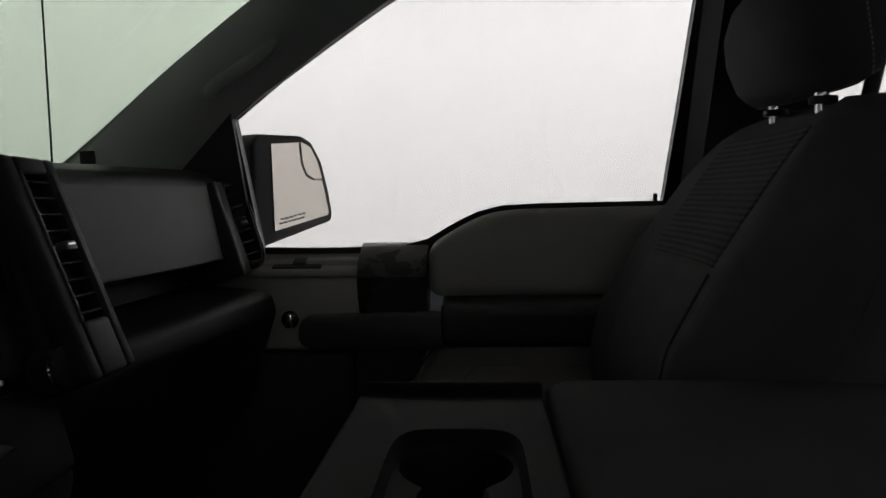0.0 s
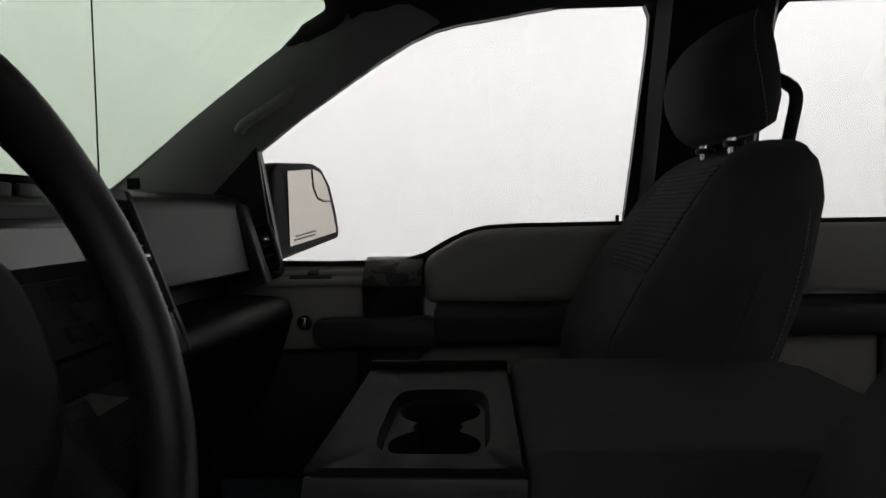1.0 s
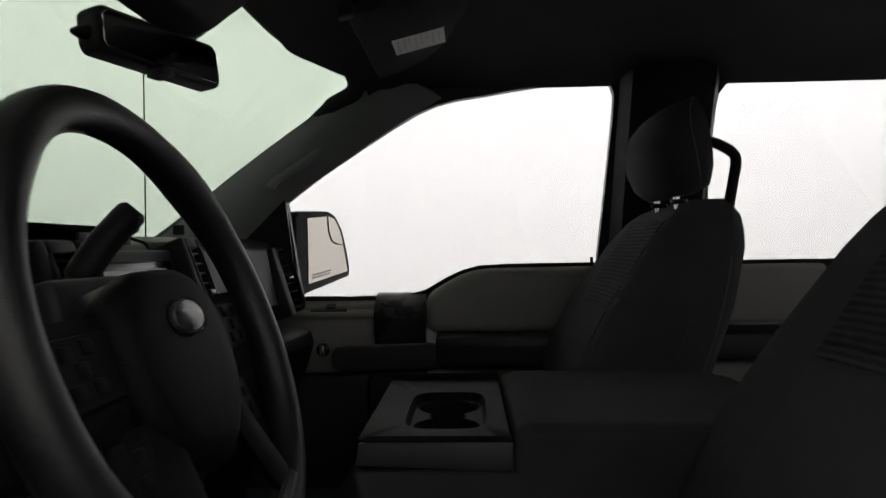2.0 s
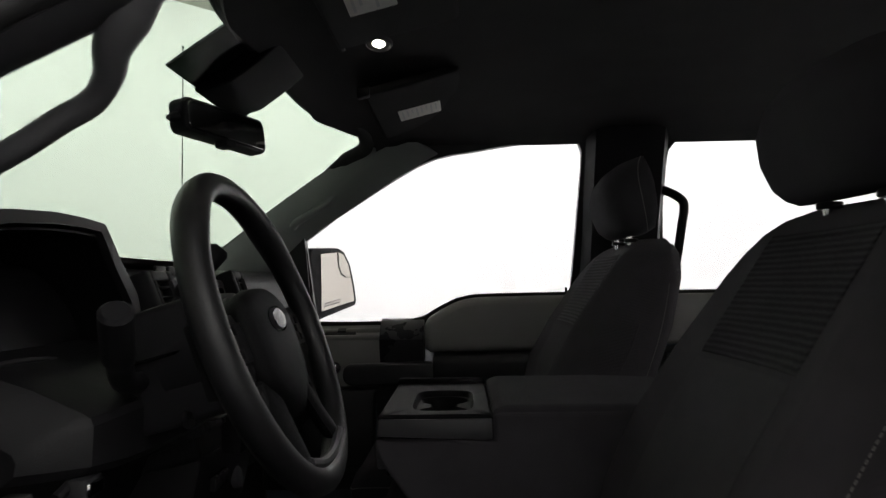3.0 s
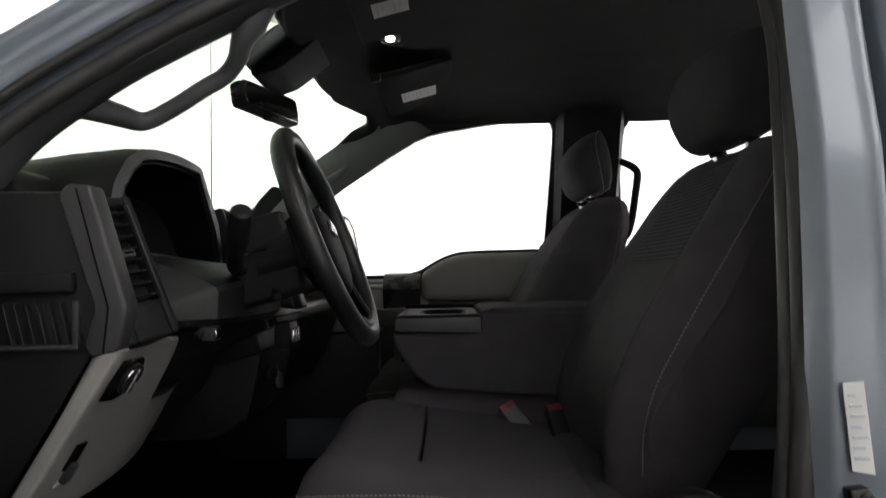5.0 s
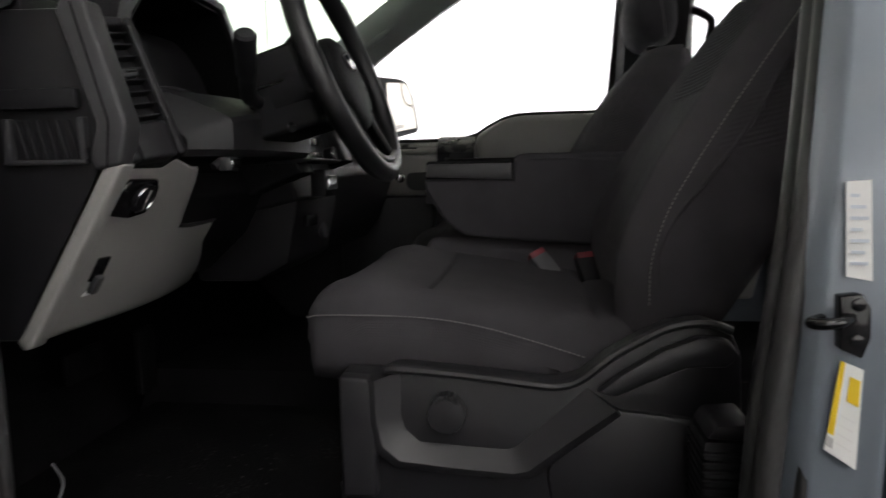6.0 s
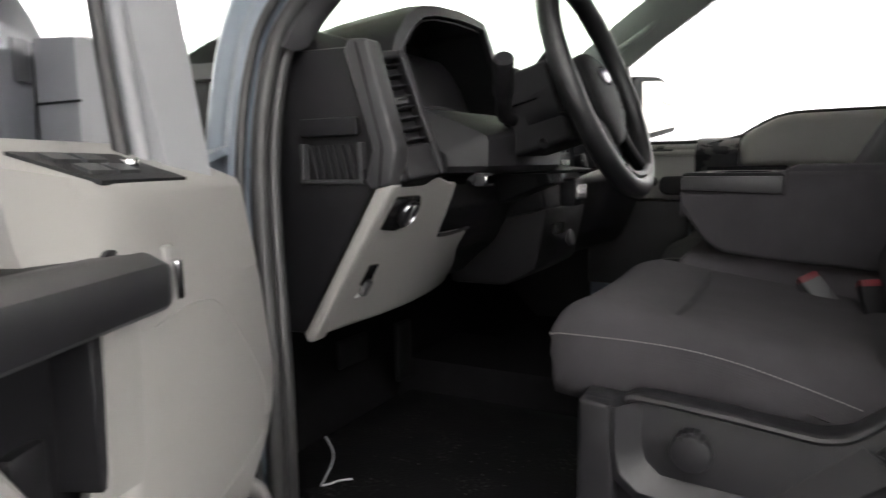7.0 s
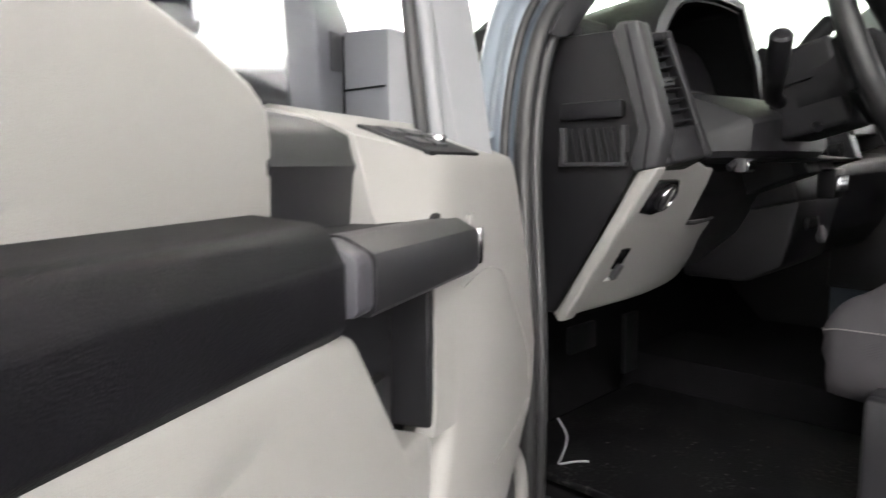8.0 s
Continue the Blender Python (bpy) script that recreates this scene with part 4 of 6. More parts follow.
soft_prof = [(p.x, p.y) for a, b in zip(P_PROF, P_PROF[1:] + P_PROF[:1]) for p in ((Vector(a).lerp(Vector(b), 0.08)), (Vector(a).lerp(Vector(b), 0.92)))]
part("passenger_section", loft([[bowed(x, z, y) for x, z in soft_prof] for y in (0.225, 0.34, 0.45, 0.56, 0.665, 0.705)]), M_DASH, dash, "charcoal dash section with a long open shelf", 35)
part("dash_corner", prism([(-0.74, 1.385), (-0.62, 1.424), (-0.50, 1.432), (-0.42, 1.40), (-0.40, 1.30), (-0.36, 1.19), (-0.40, 1.0), (-0.46, 0.93), (-0.74, 0.93)], "y", 0.700, 0.765, 0.006, 2), M_DASH, dash)
D_PROF = [(-0.74, 1.385), (-0.62, 1.424), (-0.52, 1.434), (-0.44, 1.430), (-0.408, 1.42), (-0.395, 1.40), (-0.36, 1.22), (-0.33, 1.14), (-0.38, 1.05), (-0.47, 0.97), (-0.74, 0.95)]
part("driver_section", prism(D_PROF, "y", -0.735, 0.225, 0.006, 2), M_END, dash)
part("trim_panel", sheet([[(bowed(-0.395 + (1.402 - z) * 0.19, z, y)[0] + 0.003, y, z) for y in (0.245, 0.4, 0.55, 0.662)] for z in (1.404, 1.36, 1.32, 1.279)], -0.006), M_PANEL, dash, "smooth charcoal trim panel")
part("glovebox_seam", tube([bowed(-0.3455, 1.1295, y) for y in (0.26, 0.4, 0.52, 0.64)], 0.0016, 6), M_GLOSS, dash)


def face_matrix(y, x_top, z_top, x_bot, z_bot, swing=0.0):
    """Local axes on a leaning dash face: across, up the face, outwards; origin at the face's middle."""
    up = Vector((x_top - x_bot, 0, z_top - z_bot)).normalized()
    side = Vector((0, 1, 0))
    out = side.cross(up)
    if out.x < 0:
        out = -out
    m = Matrix((side, up, out)).transposed().to_4x4()
    m = Matrix.Translation(((x_top + x_bot) / 2, y, (z_top + z_bot) / 2)) @ m
    return m @ Matrix.Rotation(radians(swing), 4, "Y")


def vent(y, w, x_top, z_top, x_bot, z_bot, slats, swing=0.0, margin=0.018, foot=0.03, deep=0.13):
    m = face_matrix(y, x_top, z_top, x_bot, z_bot, swing)
    L = math.hypot(x_top - x_bot, z_top - z_bot)
    h = L / 2
    v = part("air_vent", box(-w - margin, w + margin, -h - foot, h + margin, -deep, -0.018, 0.008, 3, m), M_BLACK, dash, "black air vent with level slats")
    for sx in (-1, 1):
        part("vent_side", box(*sorted((sx * w, sx * (w + margin))), -h - foot, h + margin, -0.03, 0.0, 0.005, 3, m), M_BLACK, v)
        part("vent_edge", box(*sorted((sx * w * 0.985, sx * (w + 0.003))), -h, h, -0.004, 0.003, 0.001, 1, m), M_SATIN, v)
    part("vent_top", box(-w, w, h, h + margin, -0.03, 0.0, 0.005, 3, m), M_BLACK, v)
    part("vent_foot", box(-w, w, -h - foot, -h, -0.03, 0.0, 0.005, 3, m), M_BLACK, v)
    for k in range(slats):
        b = -h + (k + 0.5) * 2 * h / slats
        part("slat", box(-w + 0.001, w - 0.001, b - 0.0012, b + 0.0012, -0.022, -0.003, 0.0008, 1, m), M_BLACK, v)
    part("vent_knob", box(-0.011, 0.011, -0.006, 0.004, -0.006, 0.006, 0.002, 2, m), M_SATIN, v, "small bright vent knob")
    part("knob_mark", box(-0.007, 0.007, -0.002, 0.001, 0.0055, 0.0075, 0.0005, 1, m), M_CHROME, v)
    return v


def round_vent(y, w, x_top, z_top, x_bot, z_bot, slats, swing):
    """An end vent with a rounded surround."""
    m = face_matrix(y, x_top, z_top, x_bot, z_bot, swing)
    h = math.hypot(x_top - x_bot, z_top - z_bot) / 2

    def ring(g, d, e=4.5):
        out = []
        for k in range(40):
            a = 2 * math.pi * k / 40
            c, t = math.cos(a), math.sin(a)
            r = (abs(c / (w + g)) ** e + abs(t / (h + g)) ** e) ** (-1 / e)
            out.append(m @ Vector((r * c, r * t, d)))
        return out
    v = part("air_vent", loft([ring(0.012, -0.07), ring(0.014, -0.012), ring(0.012, -0.004), ring(0.006, 0.001), ring(0.002, -0.001), ring(0.0, -0.006), ring(-0.001, -0.045)]), M_DASH, dash, "black rounded air vent with level slats", 50)
    m0 = face_matrix(y - 0.036, x_top - 0.004, z_top, x_bot - 0.004, z_bot)
    part("vent_housing", box(-0.020, 0.022, -h - 0.020, h + 0.010, -0.09, -0.004, 0.006, 3, m0), M_DASH, v)
    part("vent_edge", tube(ring(0.002, 0.0005), 0.0014, 6, closed=True), M_SATIN, v)
    for k in range(slats):
        b = -h + (k + 0.7) * 2 * h / (slats + 0.4)
        part("slat", box(-w + 0.003, w - 0.003, b - 0.0016, b + 0.0016, -0.026, -0.006, 0.001, 1, m), M_SATIN, v)
    part("vent_knob", box(-0.009, 0.009, -0.004, 0.006, -0.010, 0.003, 0.002, 2, m), M_SATIN, v, "small bright vent knob")
    part("knob_mark", box(-0.005, 0.005, 0.000, 0.003, 0.0025, 0.0045, 0.0005, 1, m), M_CHROME, v)


round_vent(0.728, 0.019, -0.308, 1.406, -0.266, 1.268, 6, -34)
vent(0.183, 0.026, -0.305, 1.412, -0.250, 1.262, 9, swing=4, foot=0.06)
vent(-0.178, 0.028, -0.305, 1.405, -0.250, 1.262, 9, foot=0.09)
vent(-0.712, 0.027, -0.292, 1.370, -0.246, 1.249, 8, swing=-26, margin=0.014, foot=0.05, deep=0.07)

# centre stack
cs = face_matrix(0.0, -0.325, 1.41, -0.255, 1.12)
st = part("control_panel", box(-0.150, 0.150, -0.15, 0.15, -0.10, 0.0, 0.010, 3, cs), M_BLACK, dash, "black centre stack with a small screen")
part("screen_surround", box(-0.118, 0.118, 0.035, 0.130, -0.002, 0.006, 0.004, 2, cs), M_GLOSS, st)
part("screen", box(-0.090, 0.090, 0.045, 0.118, 0.005, 0.008, 0.002, 1, cs), M_SCREEN, st, "dark display screen")
for sx in (-1, 1):
    k = part("dial_knob", disc(cs @ Vector((sx * 0.132, -0.050, 0.0)), cs.to_3x3() @ Vector((0, 0, 1)), 0.021, 0.028, 28, 0.003), M_BLACK, st, "round black control knob")
    part("knob_ring", tube([cs @ Vector((sx * 0.132 + 0.021 * math.cos(a), -0.050 + 0.021 * math.sin(a), 0.024)) for a in [2 * math.pi * i / 32 for i in range(32)]], 0.0013, 6, closed=True), M_CHROME, k, "thin chrome ring")
for r in range(3):
    for c in range(5):
        part("button", box(-0.085 + c * 0.036, -0.057 + c * 0.036, 0.010 - r * 0.034, 0.028 - r * 0.034, -0.002, 0.005, 0.003, 2, cs), M_GLOSS, st)
part("stack_foot", prism([(-0.33, 1.13), (-0.255, 1.12), (-0.285, 0.98), (-0.36, 0.94), (-0.5, 0.94), (-0.5, 1.13)], "y", -0.14, 0.15, 0.012, 2), M_BLACK, dash)
part("socket", disc((-0.275, 0.06, 1.035), (1, 0, 0.2), 0.020, 0.012, 24), M_SATIN, dash)
part("accessory_switches", join(*[box(-0.255, -0.243, -0.115 + k * 0.016, -0.103 + k * 0.016, 1.060, 1.085, 0.002, 1) for k in range(4)]), M_GLOSS, dash)
part("dash_top_tray", prism([(-0.60, 1.43), (-0.42, 1.437), (-0.41, 1.447), (-0.60, 1.45)], "y", -0.21, 0.22, 0.006, 2), M_DASH, dash)
for k in range(3):
    part("tray_rib", box(-0.414, -0.406, 0.02 + k * 0.055, 0.062 + k * 0.055, 1.418, 1.436, 0.003), M_DASH, dash)

# instrument hood
ARCH_O = [(-0.660, 1.270), (-0.664, 1.325), (-0.661, 1.372), (-0.645, 1.415), (-0.614, 1.451), (-0.578, 1.471), (-0.530, 1.479), (-0.46, 1.483), (-0.40, 1.482), (-0.353, 1.4785), (-0.345, 1.472), (-0.310, 1.432), (-0.262, 1.385), (-0.236, 1.32), (-0.232, 1.27)]
ARCH_I = [(-0.612, 1.270), (-0.624, 1.325), (-0.629, 1.376), (-0.617, 1.409), (-0.593, 1.438), (-0.566, 1.456), (-0.530, 1.464), (-0.46, 1.469), (-0.40, 1.4695), (-0.362, 1.4680), (-0.357, 1.464), (-0.324, 1.422), (-0.280, 1.375), (-0.257, 1.32), (-0.252, 1.27)]
rings = []
for x, dz, grow in ((-0.303, 0.0, 0.0), (-0.33, 0.001, 0.0), (-0.40, -0.006, 0.004), (-0.46, -0.014, 0.008), (-0.56, -0.035, 0.02), (-0.66, -0.062, 0.04)):
    lean = [0.012 * max(0, (-0.47 - y) / 0.16) for y, z in ARCH_O]
    o = [(x - l, y * (1 + grow) - grow * 0.2, z + dz) for (y, z), l in zip(ARCH_O, lean)]
    i = [(x - l, y, z + dz - (0.004 if z > 1.4 and x < -0.31 else 0.0)) for (y, z), l in zip(ARCH_I, lean)]
    rings.append(o + i[::-1])
part("instrument_hood", loft(rings), M_DASH, dash, "tall charcoal instrument hood", 28)
# near-black sheet inside the hood, in place of the shade there
part("hood_shade_liner", sheet([[(x - 0.010 * max(0, (-0.47 - y) / 0.16), -0.44 + (y + 0.44) * 0.972, 1.370 + (z - 1.370) * 0.968 + dz) for y, z in ARCH_I] for x, dz in ((-0.310, -0.001), (-0.34, -0.003), (-0.38, -0.007), (-0.41, -0.010), (-0.45, -0.015))], 0.003), M_HUB, dash)
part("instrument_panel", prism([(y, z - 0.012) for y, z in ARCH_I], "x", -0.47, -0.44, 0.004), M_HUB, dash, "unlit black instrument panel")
for cy in (-0.525, -0.365):
    part("gauge_ring", tube([(-0.434, cy + 0.052 * math.cos(a), 1.375 + 0.052 * math.sin(a)) for a in [2 * math.pi * k / 40 for k in range(40)]], 0.002, 8, closed=True), M_BLACK, dash)
    part("gauge_face", disc((-0.441, cy, 1.375), (1, 0, 0), 0.050, 0.003, 36, 0), M_GLOSS, dash)
part("panel_lip", tube(cr([(-0.345, -0.565, 1.300), (-0.335, -0.545, 1.309), (-0.328, -0.50, 1.315), (-0.322, -0.45, 1.313), (-0.320, -0.41, 1.306)], 6), 0.0045, 8), M_DASH, dash)
# coloured near black like the liner, for shade below the instruments
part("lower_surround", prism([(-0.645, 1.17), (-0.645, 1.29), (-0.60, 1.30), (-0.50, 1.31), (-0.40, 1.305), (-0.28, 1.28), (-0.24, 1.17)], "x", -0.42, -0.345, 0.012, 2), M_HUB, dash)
rings = []
for y, xe, ze in ((-0.580, -0.268, 1.236), (-0.566, -0.243, 1.249), (-0.545, -0.212, 1.264), (-0.51, -0.194, 1.271), (-0.46, -0.186, 1.275), (-0.36, -0.184, 1.275), (-0.25, -0.190, 1.272)):
    rings.append([(x, y, z) for x, z in ((-0.435, 1.332), (-0.345, 1.316), (xe - 0.060, ze + 0.028), (xe - 0.008, ze + 0.005), (xe, ze), (xe + 0.004, ze - 0.008), (xe + 0.002, 1.216), (xe - 0.010, 1.206), (-0.435, 1.19))])
part("column_panel", loft(rings), M_DASH, dash, "charcoal panel under the instruments", 24)
part("column_cowl", prism([(-0.212, 1.360), (-0.195, 1.368), (-0.128, 1.388), (-0.088, 1.258), (-0.165, 1.236), (-0.208, 1.226)], "y", -0.485, -0.345, 0.022, 5), M_BLACK, dash, "black steering column cowl")
part("cowl_seam", prism([(-0.205, 1.311), (-0.110, 1.335), (-0.109, 1.331), (-0.205, 1.307)], "y", -0.4895, -0.3265, 0.0005, 1), M_GLOSS, dash)
part("tilt_lever", tube([(-0.15, -0.46, 1.262), (-0.13, -0.50, 1.248)], 0.006, 10), M_BLACK, dash)

# driver's end of the dash
part("end_panel", prism([(-0.50, 1.375), (-0.44, 1.388), (-0.305, 1.385), (-0.268, 1.245), (-0.280, 1.19), (-0.405, 0.965), (-0.52, 0.96)], "y", -0.752, -0.737, 0.005, 2), M_END, dash, "charcoal dash end panel")
band = [(-0.312, 1.392), (-0.283, 1.390), (-0.240, 1.246), (-0.240, 1.236), (-0.250, 1.192), (-0.283, 1.186), (-0.290, 1.20), (-0.278, 1.242), (-0.322, 1.378)]
part("end_band", prism(band, "y", -0.772, -0.737, 0.006, 3), M_SATIN, dash, "satin grey band round the dash end")
part("band_seam", prism([(-0.3005, 1.386), (-0.2985, 1.386), (-0.2600, 1.244), (-0.2660, 1.190), (-0.2680, 1.190), (-0.2620, 1.244)], "y", -0.7732, -0.760, 0.0003, 1), M_HUB, dash)
part("demister_lip", box(-0.412, -0.308, -0.766, -0.750, 1.262, 1.288, 0.005, 2), M_BLACK, dash)
dv = part("demister_frame", join(box(-0.414, -0.404, -0.762, -0.75, 1.198, 1.252, 0.002), box(-0.310, -0.302, -0.762, -0.75, 1.198, 1.252, 0.002), box(-0.414, -0.302, -0.762, -0.75, 1.194, 1.200, 0.002)), M_SATIN, dash)
for k in range(7):
    x = -0.396 + k * 0.0138
    part("demister_slat", prism([(x, 1.250), (x + 0.0025, 1.250), (x + 0.0145, 1.201), (x + 0.012, 1.201)], "y", -0.7605, -0.750, 0.0006, 1), M_BLACK, dv)

# knee panel
def knee_x(z):
    return -0.262 - 0.60 * (1.19 - z)


def knee_top(y):
    u = min(1.0, max(0.0, (y + 0.548) / 0.042))
    hump = 0.012 * max(0.0, 1 - abs(y + 0.625) / 0.055)
    return 1.191 + hump - 0.097 * u * u * (3 - 2 * u)


rings = []
for k in range(49):
    y = -0.752 + 0.515 * k / 48
    top, low = knee_top(y), 0.962 - 0.012 * (y + 0.752)
    bend = 0.45 * max(0.0, y + 0.61) ** 2
    zs = [top, top - 0.004, top - 0.010] + [top - 0.010 + (low + 0.020 - top) * j / 6 for j in range(1, 6)] + [low + 0.010, low + 0.004, low]
    ring = [(knee_x(z) - bend - (0.006, 0.0016, 0.0)[min(j, len(zs) - 1 - j, 2)], y, z) for j, z in enumerate(zs)]
    rings.append(ring + [(knee_x(low) - bend - 0.028, y, low), (knee_x(top) - bend - 0.028, y, top)])
kb = loft(rings)
kp = part("knee_panel", kb, M_STONE, dash, "stone grey knee panel", 40)
edge = [(-0.248, 1.193), (-0.272, 1.195), (-0.415, 0.966), (-0.408, 0.955), (-0.396, 0.958)]
part("knee_edge", prism(edge, "y", -0.768, -0.738, 0.005, 3), M_STONE, kp)
lm = face_matrix(-0.690, knee_x(1.175) + 0.002, 1.175, knee_x(1.128) + 0.002, 1.128)
ls = part("light_switch_plate", prism([(-0.040, -0.028), (-0.044, 0.010), (-0.030, 0.026), (0.030, 0.026), (0.042, 0.012), (0.038, -0.028), (0.0, -0.034)], "z", -0.006, 0.004, 0.003, 2, lm), M_GLOSS, kp, "gloss black light switch plate")
part("light_knob", disc(lm @ Vector((0.008, 0, 0.003)), lm.to_3x3() @ Vector((0, 0, 1)), 0.0215, 0.006, 28, 0.002), M_BLACK, ls, "round headlamp knob")
part("knob_ring", tube([lm @ Vector((0.008 + 0.0205 * math.cos(a), 0.0205 * math.sin(a), 0.0095)) for a in [2 * math.pi * k / 32 for k in range(32)]], 0.0014, 6, closed=True), M_CHROME, ls, "thin chrome ring")
part("knob_glint", box(0.004, 0.012, -0.017, 0.017, 0.008, 0.015, 0.002, 2, lm), M_CHROME, ls, "chrome pointer")
om = face_matrix(-0.690, knee_x(1.065), 1.065, knee_x(1.015), 1.015)
part("bonnet_latch", box(-0.016, 0.010, -0.004, 0.034, -0.004, 0.003, 0.002, 2, om), M_GLOSS, kp)
part("latch_lever", box(-0.010, 0.006, -0.022, 0.006, 0.0, 0.010, 0.003, 2, om), M_SATIN, kp)
part("latch_symbol", prism([(-0.014, -0.028), (0.010, -0.028), (0.0, -0.006)], "z", 0.0, 0.002, 0.0005, 1, om), M_LABEL, kp, "small pale bonnet symbol")
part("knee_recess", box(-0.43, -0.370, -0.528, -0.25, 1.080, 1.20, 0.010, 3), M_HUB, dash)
part("recess_sill", tube(cr([(-0.322, -0.515, 1.097), (-0.328, -0.47, 1.094), (-0.344, -0.38, 1.093), (-0.376, -0.26, 1.092)], 4), 0.0035, 8), M_BLACK, dash)
part("recess_frame", tube(cr([(-0.236, -0.56, 1.190), (-0.228, -0.54, 1.202), (-0.22, -0.50, 1.208), (-0.218, -0.44, 1.212)], 5), 0.006, 8), M_BLACK, dash)
bs = part("brake_release", box(-0.232, -0.212, -0.553, -0.518, 1.183, 1.205, 0.004, 2), M_SATIN, dash, "grey parking brake release")
part("release_face", box(-0.213, -0.209, -0.550, -0.521, 1.187, 1.201, 0.002, 1), M_CHROME, bs)
tb = part("trailer_controller", box(-0.23, -0.196, -0.135, -0.060, 1.125, 1.185, 0.006, 2), M_BLACK, dash, "small black trailer brake controller")
for k in range(3):
    part("paddle", box(-0.199, -0.188, -0.128 + k * 0.022, -0.112 + k * 0.022, 1.140, 1.172, 0.003, 2), M_CHROME, tb)
part("controller_shelf", prism([(-0.36, 1.195), (-0.20, 1.198), (-0.19, 1.205), (-0.36, 1.225)], "y", -0.24, -0.02, 0.004, 2), M_DASH, dash)
part("pedal", box(-0.60, -0.585, -0.46, -0.36, 0.80, 0.86, 0.006), M_HUB, dash)
part("pedal", box(-0.58, -0.565, -0.27, -0.21, 0.72, 0.86, 0.006), M_HUB, dash)

# ---- steering wheel and stalks ----
WC = Vector((-0.058, -0.440, 1.343))
tl = radians(21.0)
W = Matrix.Translation(WC) @ Matrix((Vector((0, 1, 0)), Vector((-math.sin(tl), 0, math.cos(tl))), Vector((math.cos(tl), 0, math.sin(tl))))).transposed().to_4x4()
wheel = thing("steering_wheel", WC + Vector((-0.05, 0, 0)), "black steering wheel with a round emblem and spoke switches", "steering wheel")
RW_ = 0.1775
rim_pts, rim_r = [], []
for k in range(72):
    a = 2 * math.pi * k / 72
    rim_pts.append(W @ Vector((RW_ * math.cos(a), RW_ * math.sin(a), 0.0)))
    rim_r.append(0.0165 + 0.0022 * max(0, math.cos(2 * (a - math.pi / 4)) ** 8 if math.sin(a) > 0 else 0))
part("rim", tube(rim_pts, rim_r, 16, closed=True), M_RIM, wheel, "smooth black rim with moulded grips", 60)
hubr = []
for d, s in ((-0.050, 0.72), (-0.022, 0.95), (-0.010, 1.0), (0.000, 0.96), (0.006, 0.82), (0.009, 0.5)):
    ring = []
    for k in range(40):
        a = 2 * math.pi * k / 40
        c, si = math.cos(a), math.sin(a)
        hw = 0.084 if si > 0 else 0.084 * (1 - 0.45 * si * si)
        hh = 0.062 if si > 0 else 0.095
        px, py = math.copysign(abs(c) ** 0.75, c) * hw * s, math.copysign(abs(si) ** 0.75, si) * hh * s
        ring.append(W @ Vector((px, py - 0.008, d + 0.001)))
    hubr.append(ring)
hub = part("hub", loft(hubr), M_HUB, wheel, "padded black hub", 60)


def oval(q, d):
    return [W @ Vector((0.026 * q * math.cos(2 * math.pi * k / 36), 0.0132 * q * math.sin(2 * math.pi * k / 36) + 0.010, d + 0.008)) for k in range(36)]


part("emblem_seat", loft([oval(1.22, -0.004), oval(1.2, 0.0035), oval(1.06, 0.0015)]), M_GLOSS, hub)
part("emblem_ring", loft([oval(1.0, 0.000), oval(1.0, 0.0045), oval(0.96, 0.0055), oval(0.92, 0.005)]), M_SATIN, hub, "oval chrome emblem ring")
part("emblem", loft([oval(0.92, 0.0045), oval(0.88, 0.0056), oval(0.5, 0.0066), oval(0.2, 0.0068)]), M_BADGE, hub, "plain dark oval emblem")
for sx in (-1, 1):
    sp = part("spoke", loft([[W @ Vector((sx * x, y, d)) for y, d in ((0.024, -0.026), (0.028, -0.014), (0.016, -0.008), (-0.036, -0.008), (-0.050, -0.014), (-0.046, -0.028))] for x in (0.06, 0.10, 0.14, 0.17)]), M_HUB, wheel)
    part("switch_pad", loft([[W @ Vector((sx * x, y, d)) for y, d in ((0.018, -0.010), (0.016, -0.004), (-0.026, -0.004), (-0.030, -0.010))] for x in (0.086, 0.115, 0.142)]), M_HUB, sp)
    for r, (bx, by) in enumerate(((0.110, 0.013), (0.132, 0.011), (0.110, -0.012), (0.132, -0.012), (0.121, 0.0))):
        part("switch_button", box(sx * bx - 0.006, sx * bx + 0.006, by - 0.009, by + 0.001, -0.006, -0.0022, 0.002, 2, W), M_HUB, sp)
    part("lower_spoke", tube(cr([W @ Vector((sx * 0.070, -0.050, -0.016)), W @ Vector((sx * 0.078, -0.10, -0.010)), W @ Vector((sx * 0.090, -0.148, -0.002))], 5), 0.030, 12, flat=0.35), M_HUB, wheel)
    part("lower_switch_pad", loft([[W @ Vector((sx * x + sx * -0.25 * (y + 0.05), y, d)) for x, d in ((0.074, -0.014), (0.077, -0.006), (0.104, -0.008), (0.108, -0.016))] for y in (-0.052, -0.075, -0.108)]), M_HUB, wheel)
    for r in range(3):
        part("switch_button", box(sx * (0.094 + 0.003 * r) - 0.006, sx * (0.094 + 0.003 * r) + 0.006, -0.068 - r * 0.016, -0.059 - r * 0.016, -0.009, -0.0055, 0.002, 2, W), M_HUB, wheel)
part("satin_spoke_trim", tube(cr([W @ Vector((-0.080, -0.145, 0.010)), W @ Vector((-0.04, -0.156, 0.010)), W @ Vector((0.0, -0.159, 0.010)), W @ Vector((0.04, -0.156, 0.010)), W @ Vector((0.080, -0.145, 0.010))], 5), 0.006, 8), M_SATIN, wheel, "satin lower rim trim")
